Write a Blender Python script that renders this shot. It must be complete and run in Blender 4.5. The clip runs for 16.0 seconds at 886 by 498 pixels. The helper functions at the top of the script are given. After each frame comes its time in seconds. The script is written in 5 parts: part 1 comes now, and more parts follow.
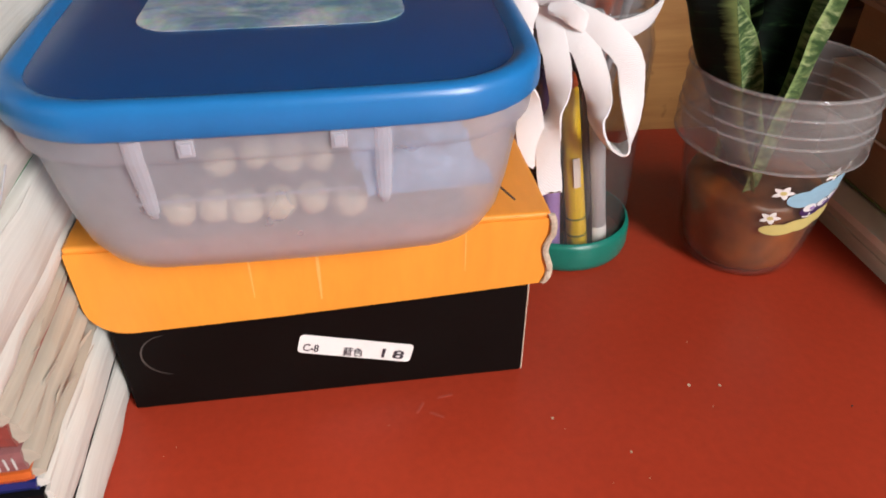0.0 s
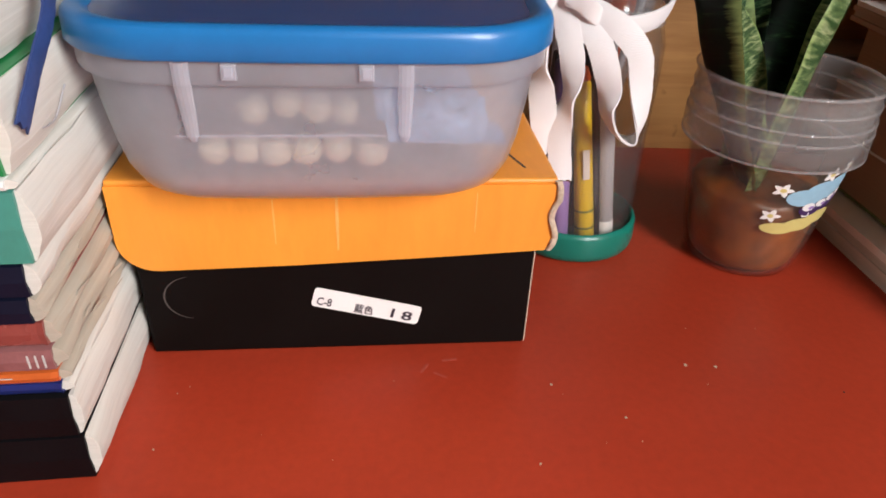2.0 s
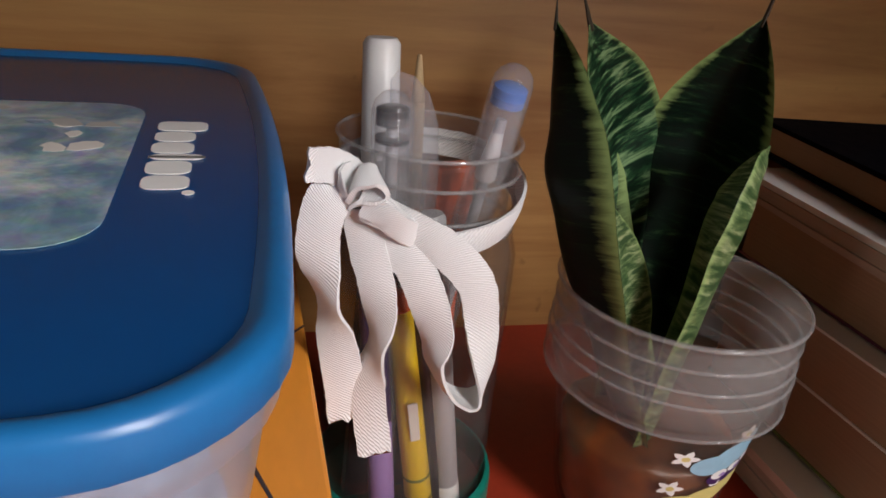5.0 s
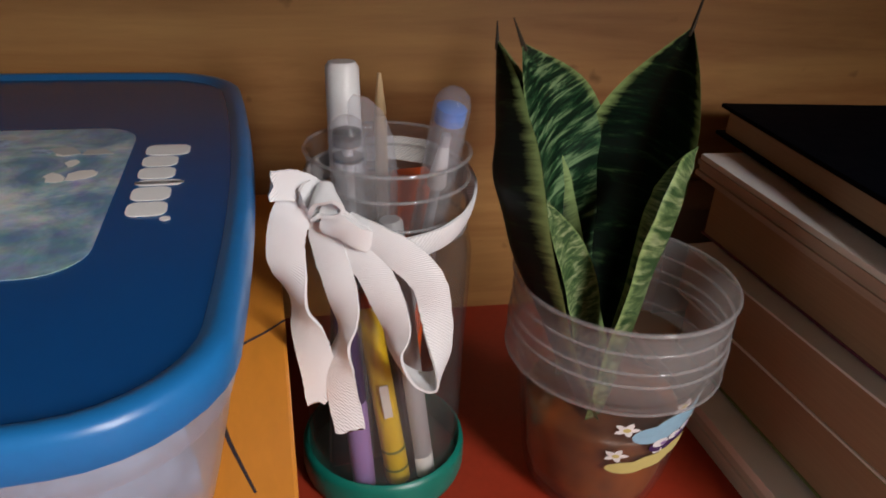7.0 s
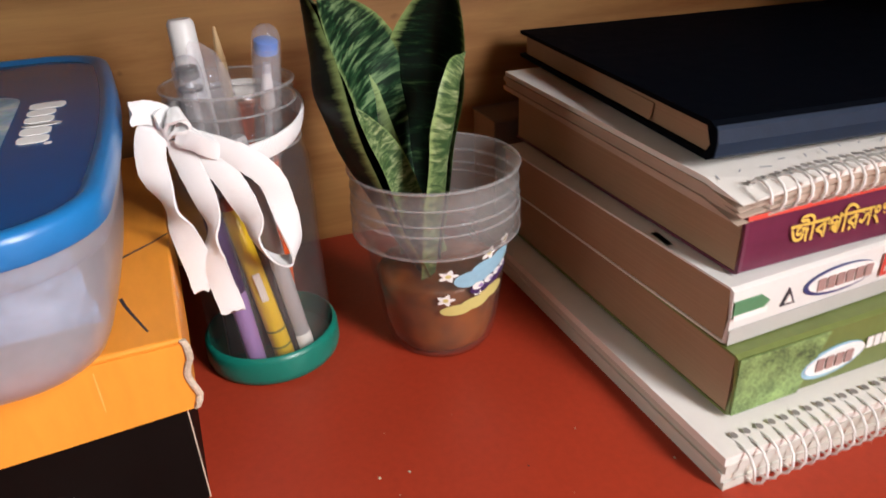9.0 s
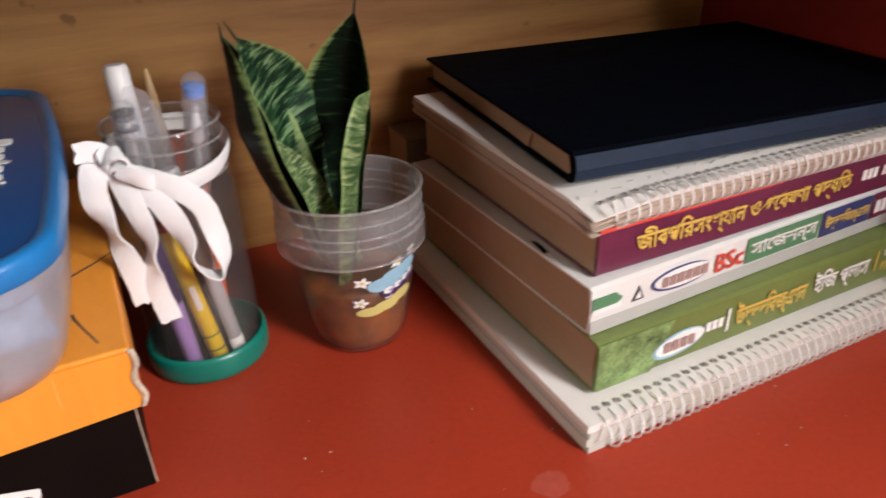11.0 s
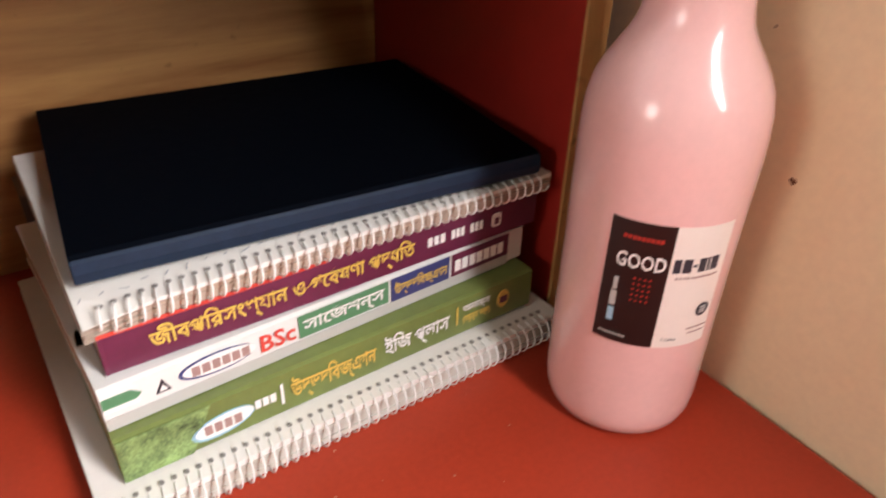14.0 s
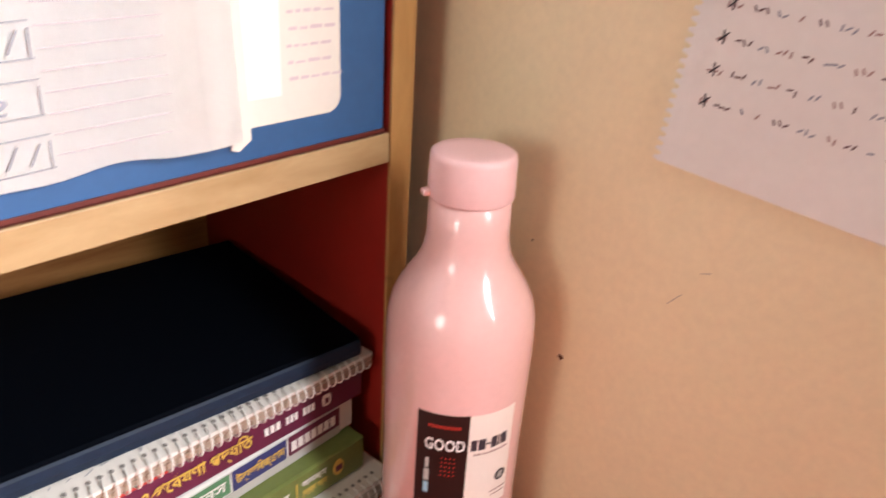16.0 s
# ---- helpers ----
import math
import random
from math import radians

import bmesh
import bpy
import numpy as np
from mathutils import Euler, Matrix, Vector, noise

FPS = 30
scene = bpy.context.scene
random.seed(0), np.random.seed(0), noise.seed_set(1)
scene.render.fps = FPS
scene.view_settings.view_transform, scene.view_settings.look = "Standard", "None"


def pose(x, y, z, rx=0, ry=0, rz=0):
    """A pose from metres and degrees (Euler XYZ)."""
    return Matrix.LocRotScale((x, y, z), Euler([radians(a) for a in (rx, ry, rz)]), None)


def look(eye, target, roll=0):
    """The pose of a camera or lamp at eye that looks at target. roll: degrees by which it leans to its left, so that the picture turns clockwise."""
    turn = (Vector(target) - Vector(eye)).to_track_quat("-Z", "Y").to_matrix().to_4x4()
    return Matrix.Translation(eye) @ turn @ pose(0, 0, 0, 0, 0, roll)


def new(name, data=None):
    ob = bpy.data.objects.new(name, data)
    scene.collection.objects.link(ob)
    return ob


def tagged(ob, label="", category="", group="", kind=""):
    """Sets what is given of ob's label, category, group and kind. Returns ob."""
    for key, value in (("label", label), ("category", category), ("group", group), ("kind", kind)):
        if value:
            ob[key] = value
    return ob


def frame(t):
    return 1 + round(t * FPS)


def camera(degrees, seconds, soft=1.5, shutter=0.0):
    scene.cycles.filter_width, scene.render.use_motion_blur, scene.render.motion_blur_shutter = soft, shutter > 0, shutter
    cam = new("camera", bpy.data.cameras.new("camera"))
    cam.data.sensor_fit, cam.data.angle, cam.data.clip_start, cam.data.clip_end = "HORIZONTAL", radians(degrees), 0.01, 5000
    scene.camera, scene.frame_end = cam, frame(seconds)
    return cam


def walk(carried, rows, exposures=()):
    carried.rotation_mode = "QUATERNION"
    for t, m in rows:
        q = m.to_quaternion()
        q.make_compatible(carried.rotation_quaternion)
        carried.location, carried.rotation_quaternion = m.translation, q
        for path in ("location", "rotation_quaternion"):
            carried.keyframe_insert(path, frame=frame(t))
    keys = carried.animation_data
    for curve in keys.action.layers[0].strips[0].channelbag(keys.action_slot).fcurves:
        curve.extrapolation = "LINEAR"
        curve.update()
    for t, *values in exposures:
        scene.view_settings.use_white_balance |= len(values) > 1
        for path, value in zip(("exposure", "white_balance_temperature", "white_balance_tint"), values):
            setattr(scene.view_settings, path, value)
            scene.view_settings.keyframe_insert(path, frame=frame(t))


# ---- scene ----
cam = camera(64.4, 16.0, soft=1.7, shutter=0.4)
PATH = [
    (0, (0.042, 0.046, 0.204), (0.206, 1.659, -0.966), 0.3),
    (0.5, (0.037, 0.039, 0.195), (0.199, 1.662, -0.962), 1.3),
    (1, (0.036, 0.036, 0.183), (0.193, 1.719, -0.886), 1.5),
    (1.5, (0.035, 0.025, 0.18), (0.168, 1.717, -0.878), 2.2),
    (2, (0.041, 0.016, 0.185), (0.17, 1.714, -0.865), 2.8),
    (2.5, (0.056, 0.023, 0.193), (0.183, 1.713, -0.868), 3.2),
    (3, (0.096, 0.059, 0.21), (0.284, 1.741, -0.855), 0.0),
    (3.5, (0.101, 0.087, 0.224), (0.337, 1.814, -0.757), 1.0),
    (4, (0.096, 0.121, 0.215), (0.493, 1.851, -0.707), 5.3),
    (4.5, (0.093, 0.135, 0.204), (0.505, 1.877, -0.688), 4.2),
    (4.7, (0.085, 0.135, 0.193), (0.553, 1.896, -0.629), 6.0),
    (6.8, (0.099, 0.113, 0.214), (0.483, 1.84, -0.719), 3.7),
    (7, (0.102, 0.112, 0.216), (0.487, 1.846, -0.703), 3.2),
    (7.5, (0.104, 0.109, 0.218), (0.52, 1.849, -0.674), 3.8),
    (8, (0.096, 0.078, 0.208), (0.508, 1.827, -0.672), 3.3),
    (8.5, (0.117, 0.045, 0.214), (0.622, 1.765, -0.672), -0.2),
    (8.7, (0.121, 0.035, 0.211), (0.647, 1.735, -0.702), -1.6),
    (10.8, (0.109, -0.014, 0.237), (0.795, 1.596, -0.733), -1.9),
    (11, (0.121, -0.02, 0.244), (0.83, 1.579, -0.726), -1.5),
    (11.5, (0.163, -0.038, 0.253), (0.866, 1.539, -0.757), -0.2),
    (12, (0.199, -0.056, 0.261), (0.854, 1.491, -0.824), 0.2),
    (12.5, (0.231, -0.065, 0.268), (0.897, 1.449, -0.857), 0.6),
    (13, (0.244, -0.066, 0.27), (0.89, 1.425, -0.897), 0.5),
    (13.5, (0.273, -0.068, 0.282), (1.021, 1.372, -0.887), 0.2),
    (14, (0.29, -0.081, 0.305), (1.233, 1.312, -0.776), 1.9),
    (14.5, (0.284, -0.088, 0.34), (1.364, 1.262, -0.666), 3.4),
    (15, (0.276, -0.092, 0.362), (1.419, 1.244, -0.591), 3.9),
    (15.5, (0.277, -0.098, 0.375), (1.481, 1.21, -0.54), 3.2),
    (16, (0.287, -0.11, 0.396), (1.616, 1.114, -0.463), 3.8),
]
walk(cam, [(t, look(eye, target, roll)) for t, eye, target, roll in PATH],
     exposures=[(0, -0.98), (1.5, -0.96), (2.5, -1.15), (3.5, -1.36), (4.5, -1.45), (7.5, -1.55), (8.0, -1.38), (8.5, -0.88), (11, -1.0), (12.5, -1.0), (14, -0.70), (15, -0.6), (16, -0.55)])

# ---------------------------------------------------------------- world and light
world = bpy.data.worlds.new("world")
scene.world = world
world.use_nodes = True
wn = world.node_tree.nodes
sky = wn.new("ShaderNodeTexSky")
sky.sky_type, sky.sun_disc, sky.sun_elevation, sky.sun_rotation = "NISHITA", False, radians(38), radians(160)
world.node_tree.links.new(sky.outputs[0], wn["Background"].inputs[0])
wn["Background"].inputs[1].default_value = 0.08


def area_light(name, eye, target, sx, sy, watts, color):
    data = bpy.data.lights.new(name, "AREA")
    data.shape, data.size, data.size_y, data.energy, data.color = "RECTANGLE", sx, sy, watts, color
    ob = new(name, data)
    ob.matrix_world = look(eye, target)
    return ob


# daylight through the window in the wall beside the desk
area_light("window_light", (0.640, -0.59, 0.60), (-0.40, -0.20, 0.16), 0.44, 0.56, 68.0, (1.0, 0.97, 0.98))
area_light("west_window_light", (-2.215, -0.35, 0.75), (0.6, 0.0, 0.25), 0.66, 0.66, 26.0, (1.0, 0.97, 0.90))

# ---------------------------------------------------------------- materials


def nodes_of(name):
    m = bpy.data.materials.new(name)
    m.use_nodes = True
    return m, m.node_tree, m.node_tree.nodes["Principled BSDF"]


def add(tree, kind, **inputs):
    n = tree.nodes.new(kind)
    for k, v in inputs.items():
        n.inputs[k.replace("_", " ")].default_value = v
    return n


def shade(c, f):
    return (min(c[0] * f, 1), min(c[1] * f, 1), min(c[2] * f, 1), 1)


def surface(name, color, rough=0.5, metal=0.0, scale=40.0, amount=0.12, stretch=(1, 1, 1), bump=0.15, depth=0.0006,
            coat=0.0, second=None, random_tint=0.0, spec=0.5, fine=9.0):
    """A base colour with variation at two scales, uneven gloss and fine relief."""
    m, tree, p = nodes_of(name)
    link = tree.links.new
    coord = add(tree, "ShaderNodeTexCoord")
    mapping = add(tree, "ShaderNodeMapping")
    mapping.inputs["Scale"].default_value = stretch
    link(coord.outputs["Object"], mapping.inputs["Vector"])
    big = add(tree, "ShaderNodeTexNoise", Scale=scale, Detail=4.0, Roughness=0.6)
    small = add(tree, "ShaderNodeTexNoise", Scale=scale * fine, Detail=3.0, Roughness=0.6)
    link(mapping.outputs[0], big.inputs["Vector"])
    link(mapping.outputs[0], small.inputs["Vector"])
    mix = add(tree, "ShaderNodeMix")
    mix.data_type = "FLOAT"
    mix.inputs[0].default_value = 0.4
    link(big.outputs["Fac"], mix.inputs[2])
    link(small.outputs["Fac"], mix.inputs[3])
    ramp = add(tree, "ShaderNodeValToRGB")
    ramp.color_ramp.elements[0].position, ramp.color_ramp.elements[1].position = 0.32, 0.68
    ramp.color_ramp.elements[0].color = shade(second or color, 1 - amount)
    ramp.color_ramp.elements[1].color = shade(color, 1 + amount * 0.6)
    link(mix.outputs[0], ramp.inputs[0])
    out = ramp.outputs[0]
    if random_tint:
        info = add(tree, "ShaderNodeObjectInfo")
        hsv = add(tree, "ShaderNodeHueSaturation")
        span = add(tree, "ShaderNodeMapRange", To_Min=1 - random_tint, To_Max=1 + random_tint)
        link(info.outputs["Random"], span.inputs["Value"])
        link(span.outputs[0], hsv.inputs["Value"])
        link(out, hsv.inputs["Color"])
        out = hsv.outputs[0]
    link(out, p.inputs["Base Color"])
    gloss = add(tree, "ShaderNodeMapRange", To_Min=max(rough - 0.1, 0.03), To_Max=min(rough + 0.12, 1))
    link(big.outputs["Fac"], gloss.inputs["Value"])
    link(gloss.outputs[0], p.inputs["Roughness"])
    p.inputs["Metallic"].default_value = metal
    p.inputs["Coat Weight"].default_value = coat
    p.inputs["Specular IOR Level"].default_value = spec
    b = add(tree, "ShaderNodeBump", Strength=bump, Distance=depth)
    link(small.outputs["Fac"], b.inputs["Height"])
    link(b.outputs[0], p.inputs["Normal"])
    return m


def clear(name, tint, see=0.75, rough=0.12, body=(0.85, 0.86, 0.88), gloss=0.5):
    """Thin plastic: part of the light goes straight through, the rest meets a milky, glossy skin."""
    m, tree, p = nodes_of(name)
    link = tree.links.new
    p.inputs["Base Color"].default_value = (*body, 1)
    p.inputs["Roughness"].default_value = rough
    p.inputs["Specular IOR Level"].default_value = gloss
    p.inputs["Transmission Weight"].default_value = 0.0
    trans = add(tree, "ShaderNodeBsdfTranslucent", Color=(*body, 1))
    half = add(tree, "ShaderNodeMixShader", Fac=0.45)
    link(p.outputs[0], half.inputs[1])
    link(trans.outputs[0], half.inputs[2])
    hole = add(tree, "ShaderNodeBsdfTransparent", Color=(*tint, 1))
    mix = add(tree, "ShaderNodeMixShader", Fac=see)
    cloud = add(tree, "ShaderNodeTexNoise", Scale=60.0, Detail=3.0)
    coord = add(tree, "ShaderNodeTexCoord")
    link(coord.outputs["Object"], cloud.inputs["Vector"])
    span = add(tree, "ShaderNodeMapRange", To_Min=max(see - 0.08, 0), To_Max=min(see + 0.06, 0.985))
    link(cloud.outputs["Fac"], span.inputs["Value"])
    link(span.outputs[0], mix.inputs[0])
    link(half.outputs[0], mix.inputs[1])
    link(hole.outputs[0], mix.inputs[2])
    gl = add(tree, "ShaderNodeBsdfGlossy", Roughness=rough)
    weight = add(tree, "ShaderNodeLayerWeight", Blend=0.5)
    steep = add(tree, "ShaderNodeMath")
    steep.operation = "POWER"
    steep.inputs[1].default_value = 4.0
    link(weight.outputs["Facing"], steep.inputs[0])
    fres = add(tree, "ShaderNodeMapRange", To_Min=0.015, To_Max=0.45)
    link(steep.outputs[0], fres.inputs["Value"])
    top = add(tree, "ShaderNodeMixShader")
    link(fres.outputs[0], top.inputs[0])
    link(mix.outputs[0], top.inputs[1])
    link(gl.outputs[0], top.inputs[2])
    link(top.outputs[0], tree.nodes["Material Output"].inputs["Surface"])
    return m


def wood(name, light, dark, along=(1, 1, 1), rough=0.45, scale=14.0):
    m, tree, p = nodes_of(name)
    link = tree.links.new
    coord = add(tree, "ShaderNodeTexCoord")
    mapping = add(tree, "ShaderNodeMapping")
    mapping.inputs["Scale"].default_value = along
    link(coord.outputs["Object"], mapping.inputs["Vector"])
    grain = add(tree, "ShaderNodeTexNoise", Scale=scale, Detail=8.0, Roughness=0.62, Distortion=0.4)
    wide = add(tree, "ShaderNodeTexNoise", Scale=scale * 0.22, Detail=3.0, Roughness=0.5)
    fine = add(tree, "ShaderNodeTexNoise", Scale=scale * 5, Detail=4.0, Roughness=0.7)
    for n in (grain, wide, fine):
        link(mapping.outputs[0], n.inputs["Vector"])
    ramp = add(tree, "ShaderNodeValToRGB")
    ramp.color_ramp.elements[0].position, ramp.color_ramp.elements[1].position = 0.34, 0.62
    ramp.color_ramp.elements[0].color, ramp.color_ramp.elements[1].color = (*dark, 1), (*light, 1)
    mix = add(tree, "ShaderNodeMix")
    mix.data_type = "FLOAT"
    mix.inputs[0].default_value = 0.45
    link(grain.outputs["Fac"], mix.inputs[2])
    link(wide.outputs["Fac"], mix.inputs[3])
    link(mix.outputs[0], ramp.inputs[0])
    # small dark pin knots and scuffs
    spots = add(tree, "ShaderNodeTexNoise", Scale=55.0, Detail=2.0)
    link(coord.outputs["Object"], spots.inputs["Vector"])
    cut = add(tree, "ShaderNodeMapRange", From_Min=0.70, From_Max=0.76, To_Min=0.0, To_Max=0.55)
    link(spots.outputs["Fac"], cut.inputs["Value"])
    stain = add(tree, "ShaderNodeMix")
    stain.data_type = "RGBA"
    link(cut.outputs[0], stain.inputs[0])
    link(ramp.outputs[0], stain.inputs[6])
    stain.inputs[7].default_value = (dark[0] * 0.35, dark[1] * 0.3, dark[2] * 0.3, 1)
    link(stain.outputs[2], p.inputs["Base Color"])
    p.inputs["Roughness"].default_value = rough
    b = add(tree, "ShaderNodeBump", Strength=0.2, Distance=0.0004)
    link(fine.outputs["Fac"], b.inputs["Height"])
    link(b.outputs[0], p.inputs["Normal"])
    return m


def leaf_material(name, deep, mid, pale, lo=0.47, hi=0.66, stripes=(1.6, 9.0, 1), swirl=1.3, margin=0.53, gloss=0.35):
    """Dark green with pale, wavy cross bands and a light margin along the blade's edge (u across, v along)."""
    m, tree, p = nodes_of(name)
    link = tree.links.new
    uv = add(tree, "ShaderNodeUVMap")
    split = add(tree, "ShaderNodeSeparateXYZ")
    link(uv.outputs[0], split.inputs[0])
    mapping = add(tree, "ShaderNodeMapping")
    mapping.inputs["Scale"].default_value = stripes
    link(uv.outputs[0], mapping.inputs["Vector"])
    band = add(tree, "ShaderNodeTexNoise", Scale=2.6, Detail=5.0, Roughness=0.65, Distortion=swirl)
    link(mapping.outputs[0], band.inputs["Vector"])
    ramp = add(tree, "ShaderNodeValToRGB")
    ramp.color_ramp.elements[0].position, ramp.color_ramp.elements[1].position = lo, hi
    ramp.color_ramp.elements[0].color, ramp.color_ramp.elements[1].color = (*deep, 1), (*pale, 1)
    e = ramp.color_ramp.elements.new(lo * 0.6 + hi * 0.4)
    e.color = (*mid, 1)
    link(band.outputs["Fac"], ramp.inputs[0])
    off = add(tree, "ShaderNodeMath")
    off.operation = "SUBTRACT"
    off.inputs[1].default_value = 0.5
    link(split.outputs[0], off.inputs[0])
    dist = add(tree, "ShaderNodeMath")
    dist.operation = "ABSOLUTE"
    link(off.outputs[0], dist.inputs[0])
    wob = add(tree, "ShaderNodeMath")
    wob.operation = "MULTIPLY_ADD"
    wob.inputs[1].default_value = 0.22
    link(band.outputs["Fac"], wob.inputs[0])
    link(dist.outputs[0], wob.inputs[2])
    edge = add(tree, "ShaderNodeMapRange", From_Min=margin, From_Max=margin + 0.09, To_Min=0.0, To_Max=0.75)
    link(wob.outputs[0], edge.inputs["Value"])
    mix = add(tree, "ShaderNodeMix")
    mix.data_type = "RGBA"
    link(edge.outputs[0], mix.inputs[0])
    link(ramp.outputs[0], mix.inputs[6])
    mix.inputs[7].default_value = (0.28, 0.40, 0.14, 1)
    link(mix.outputs[2], p.inputs["Base Color"])
    p.inputs["Roughness"].default_value = 0.42
    p.inputs["Specular IOR Level"].default_value = gloss
    b = add(tree, "ShaderNodeBump", Strength=0.25, Distance=0.0005)
    link(band.outputs["Fac"], b.inputs["Height"])
    link(b.outputs[0], p.inputs["Normal"])
    return m


def page_edges(name, color, axis="z", lines=900.0):
    """Cut paper edges: fine sheets as thin bands, with dirt."""
    m, tree, p = nodes_of(name)
    link = tree.links.new
    coord = add(tree, "ShaderNodeTexCoord")
    mapping = add(tree, "ShaderNodeMapping")
    mapping.inputs["Scale"].default_value = (6, 6, lines)
    link(coord.outputs["Object"], mapping.inputs["Vector"])
    sheets = add(tree, "ShaderNodeTexNoise", Scale=1.0, Detail=3.0, Roughness=0.7)
    link(mapping.outputs[0], sheets.inputs["Vector"])
    dirt = add(tree, "ShaderNodeTexNoise", Scale=22.0, Detail=4.0)
    link(coord.outputs["Object"], dirt.inputs["Vector"])
    ramp = add(tree, "ShaderNodeValToRGB")
    ramp.color_ramp.elements[0].position, ramp.color_ramp.elements[1].position = 0.3, 0.7
    ramp.color_ramp.elements[0].color, ramp.color_ramp.elements[1].color = shade(color, 0.90), shade(color, 1.04)
    link(sheets.outputs["Fac"], ramp.inputs[0])
    mix = add(tree, "ShaderNodeMix")
    mix.data_type = "RGBA"
    mix.blend_type = "MULTIPLY"
    span = add(tree, "ShaderNodeMapRange", From_Min=0.45, From_Max=0.75, To_Min=0.0, To_Max=0.35)
    link(dirt.outputs["Fac"], span.inputs["Value"])
    link(span.outputs[0], mix.inputs[0])
    link(ramp.outputs[0], mix.inputs[6])
    mix.inputs[7].default_value = (0.72, 0.6, 0.45, 1)
    link(mix.outputs[2], p.inputs["Base Color"])
    p.inputs["Roughness"].default_value = 0.85
    b = add(tree, "ShaderNodeBump", Strength=0.5, Distance=0.0006)
    link(sheets.outputs["Fac"], b.inputs["Height"])
    link(b.outputs[0], p.inputs["Normal"])
    return m


M_DESK = surface("red_desk_laminate", (0.37, 0.039, 0.016), 0.42, scale=7.0, amount=0.18, spec=0.32, bump=0.08, depth=0.0003, fine=40.0)
M_BACK = wood("veneer_back", (0.58, 0.32, 0.11), (0.27, 0.10, 0.028), along=(0.55, 6, 6), rough=0.42, scale=9.0)
M_EDGE = wood("edge_band", (0.45, 0.31, 0.16), (0.32, 0.19, 0.08), along=(1.2, 4, 4), rough=0.5, scale=16.0)
M_EDGE_V = wood("edge_band_upright", (0.48, 0.27, 0.095), (0.32, 0.15, 0.045), along=(4, 4, 1.2), rough=0.5, scale=16.0)
M_RED = surface("red_melamine", (0.30, 0.016, 0.010), 0.45, scale=9.0, amount=0.15, bump=0.06)
M_MAROON = surface("maroon_board", (0.12, 0.016, 0.010), 0.5, scale=12.0, amount=0.2)
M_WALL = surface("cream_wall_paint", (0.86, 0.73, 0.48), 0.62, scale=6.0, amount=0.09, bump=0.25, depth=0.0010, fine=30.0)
# room walls are out of view; their cream is darkened to limit bounced light
M_ROOM_DIM = surface("dimmed_room_paint", (0.48, 0.42, 0.32), 0.7, scale=2.0, amount=0.06)
M_CEIL = surface("ceiling_paint", (0.70, 0.68, 0.65), 0.8, scale=2.0, amount=0.05)
M_FLOOR = surface("floor_cement", (0.22, 0.19, 0.17), 0.5, scale=3.0, amount=0.15)
M_FRAME = surface("window_frame_paint", (0.30, 0.18, 0.10), 0.5, scale=20.0)
M_BOARD = surface("blue_board", (0.026, 0.098, 0.25), 0.5, scale=14.0, amount=0.14, bump=0.1)
M_PAPER = surface("white_paper", (0.80, 0.77, 0.73), 0.75, scale=18.0, amount=0.05, bump=0.2, depth=0.0004)
M_PAPER_W = surface("ruled_paper", (0.84, 0.82, 0.80), 0.75, scale=12.0, amount=0.04, bump=0.2, depth=0.0005)
M_CARD = surface("cream_card", (0.74, 0.70, 0.64), 0.7, scale=18.0, amount=0.05)
M_INK = surface("dark_ink", (0.035, 0.028, 0.04), 0.6)
M_INK_FADED = surface("faded_ink", (0.38, 0.24, 0.22), 0.7)
M_INK_BROWN = surface("brown_ink", (0.16, 0.09, 0.09), 0.7)
M_INK_BLUE = surface("grey_blue_ink", (0.30, 0.31, 0.36), 0.7)
M_RULE = surface("pale_ruling", (0.62, 0.52, 0.56), 0.7)
M_BLACK_CARD = surface("black_cardboard", (0.0035, 0.0022, 0.0018), 0.6, spec=0.12, scale=30.0, amount=0.3, bump=0.12, depth=0.0003)
M_ORANGE = surface("orange_cardboard", (0.80, 0.30, 0.035), 0.42, scale=10.0, amount=0.10, stretch=(3, 1, 0.7), bump=0.12, depth=0.0003)
M_TORN = surface("torn_cardboard_edge", (0.55, 0.45, 0.34), 0.9, scale=90.0, amount=0.35, bump=0.6, depth=0.001)
M_STICKER = surface("white_sticker", (0.82, 0.82, 0.80), 0.5, scale=60.0, amount=0.03)
M_LID = surface("blue_plastic_lid", (0.012, 0.150, 0.400), 0.30, scale=12.0, amount=0.14, bump=0.05, depth=0.0003)
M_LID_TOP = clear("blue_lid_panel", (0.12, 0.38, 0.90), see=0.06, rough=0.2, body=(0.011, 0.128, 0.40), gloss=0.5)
M_FROST = clear("frosted_plastic", (0.95, 0.97, 1.0), see=0.72, rough=0.28, body=(0.80, 0.81, 0.86))
M_CLIP = clear("moulded_plastic", (0.95, 0.96, 0.98), see=0.70, rough=0.25, body=(0.86, 0.87, 0.91))
M_CUP = clear("cup_plastic", (0.97, 0.95, 0.93), see=0.965, rough=0.08, body=(0.60, 0.55, 0.50))
M_CUP_BAND = clear("cup_band_plastic", (0.95, 0.94, 0.93), see=0.84, rough=0.10, body=(0.92, 0.92, 0.93))
M_CUP_RIB = clear("cup_rib_plastic", (0.95, 0.95, 0.95), see=0.78, rough=0.10, body=(0.88, 0.88, 0.89))
M_JAR = clear("jar_plastic", (0.97, 0.96, 0.95), see=0.965, rough=0.04, body=(0.5, 0.5, 0.5))
M_PEN_CLEAR = clear("pen_plastic", (0.96, 0.96, 0.97), see=0.84, rough=0.04, body=(0.88, 0.89, 0.93))
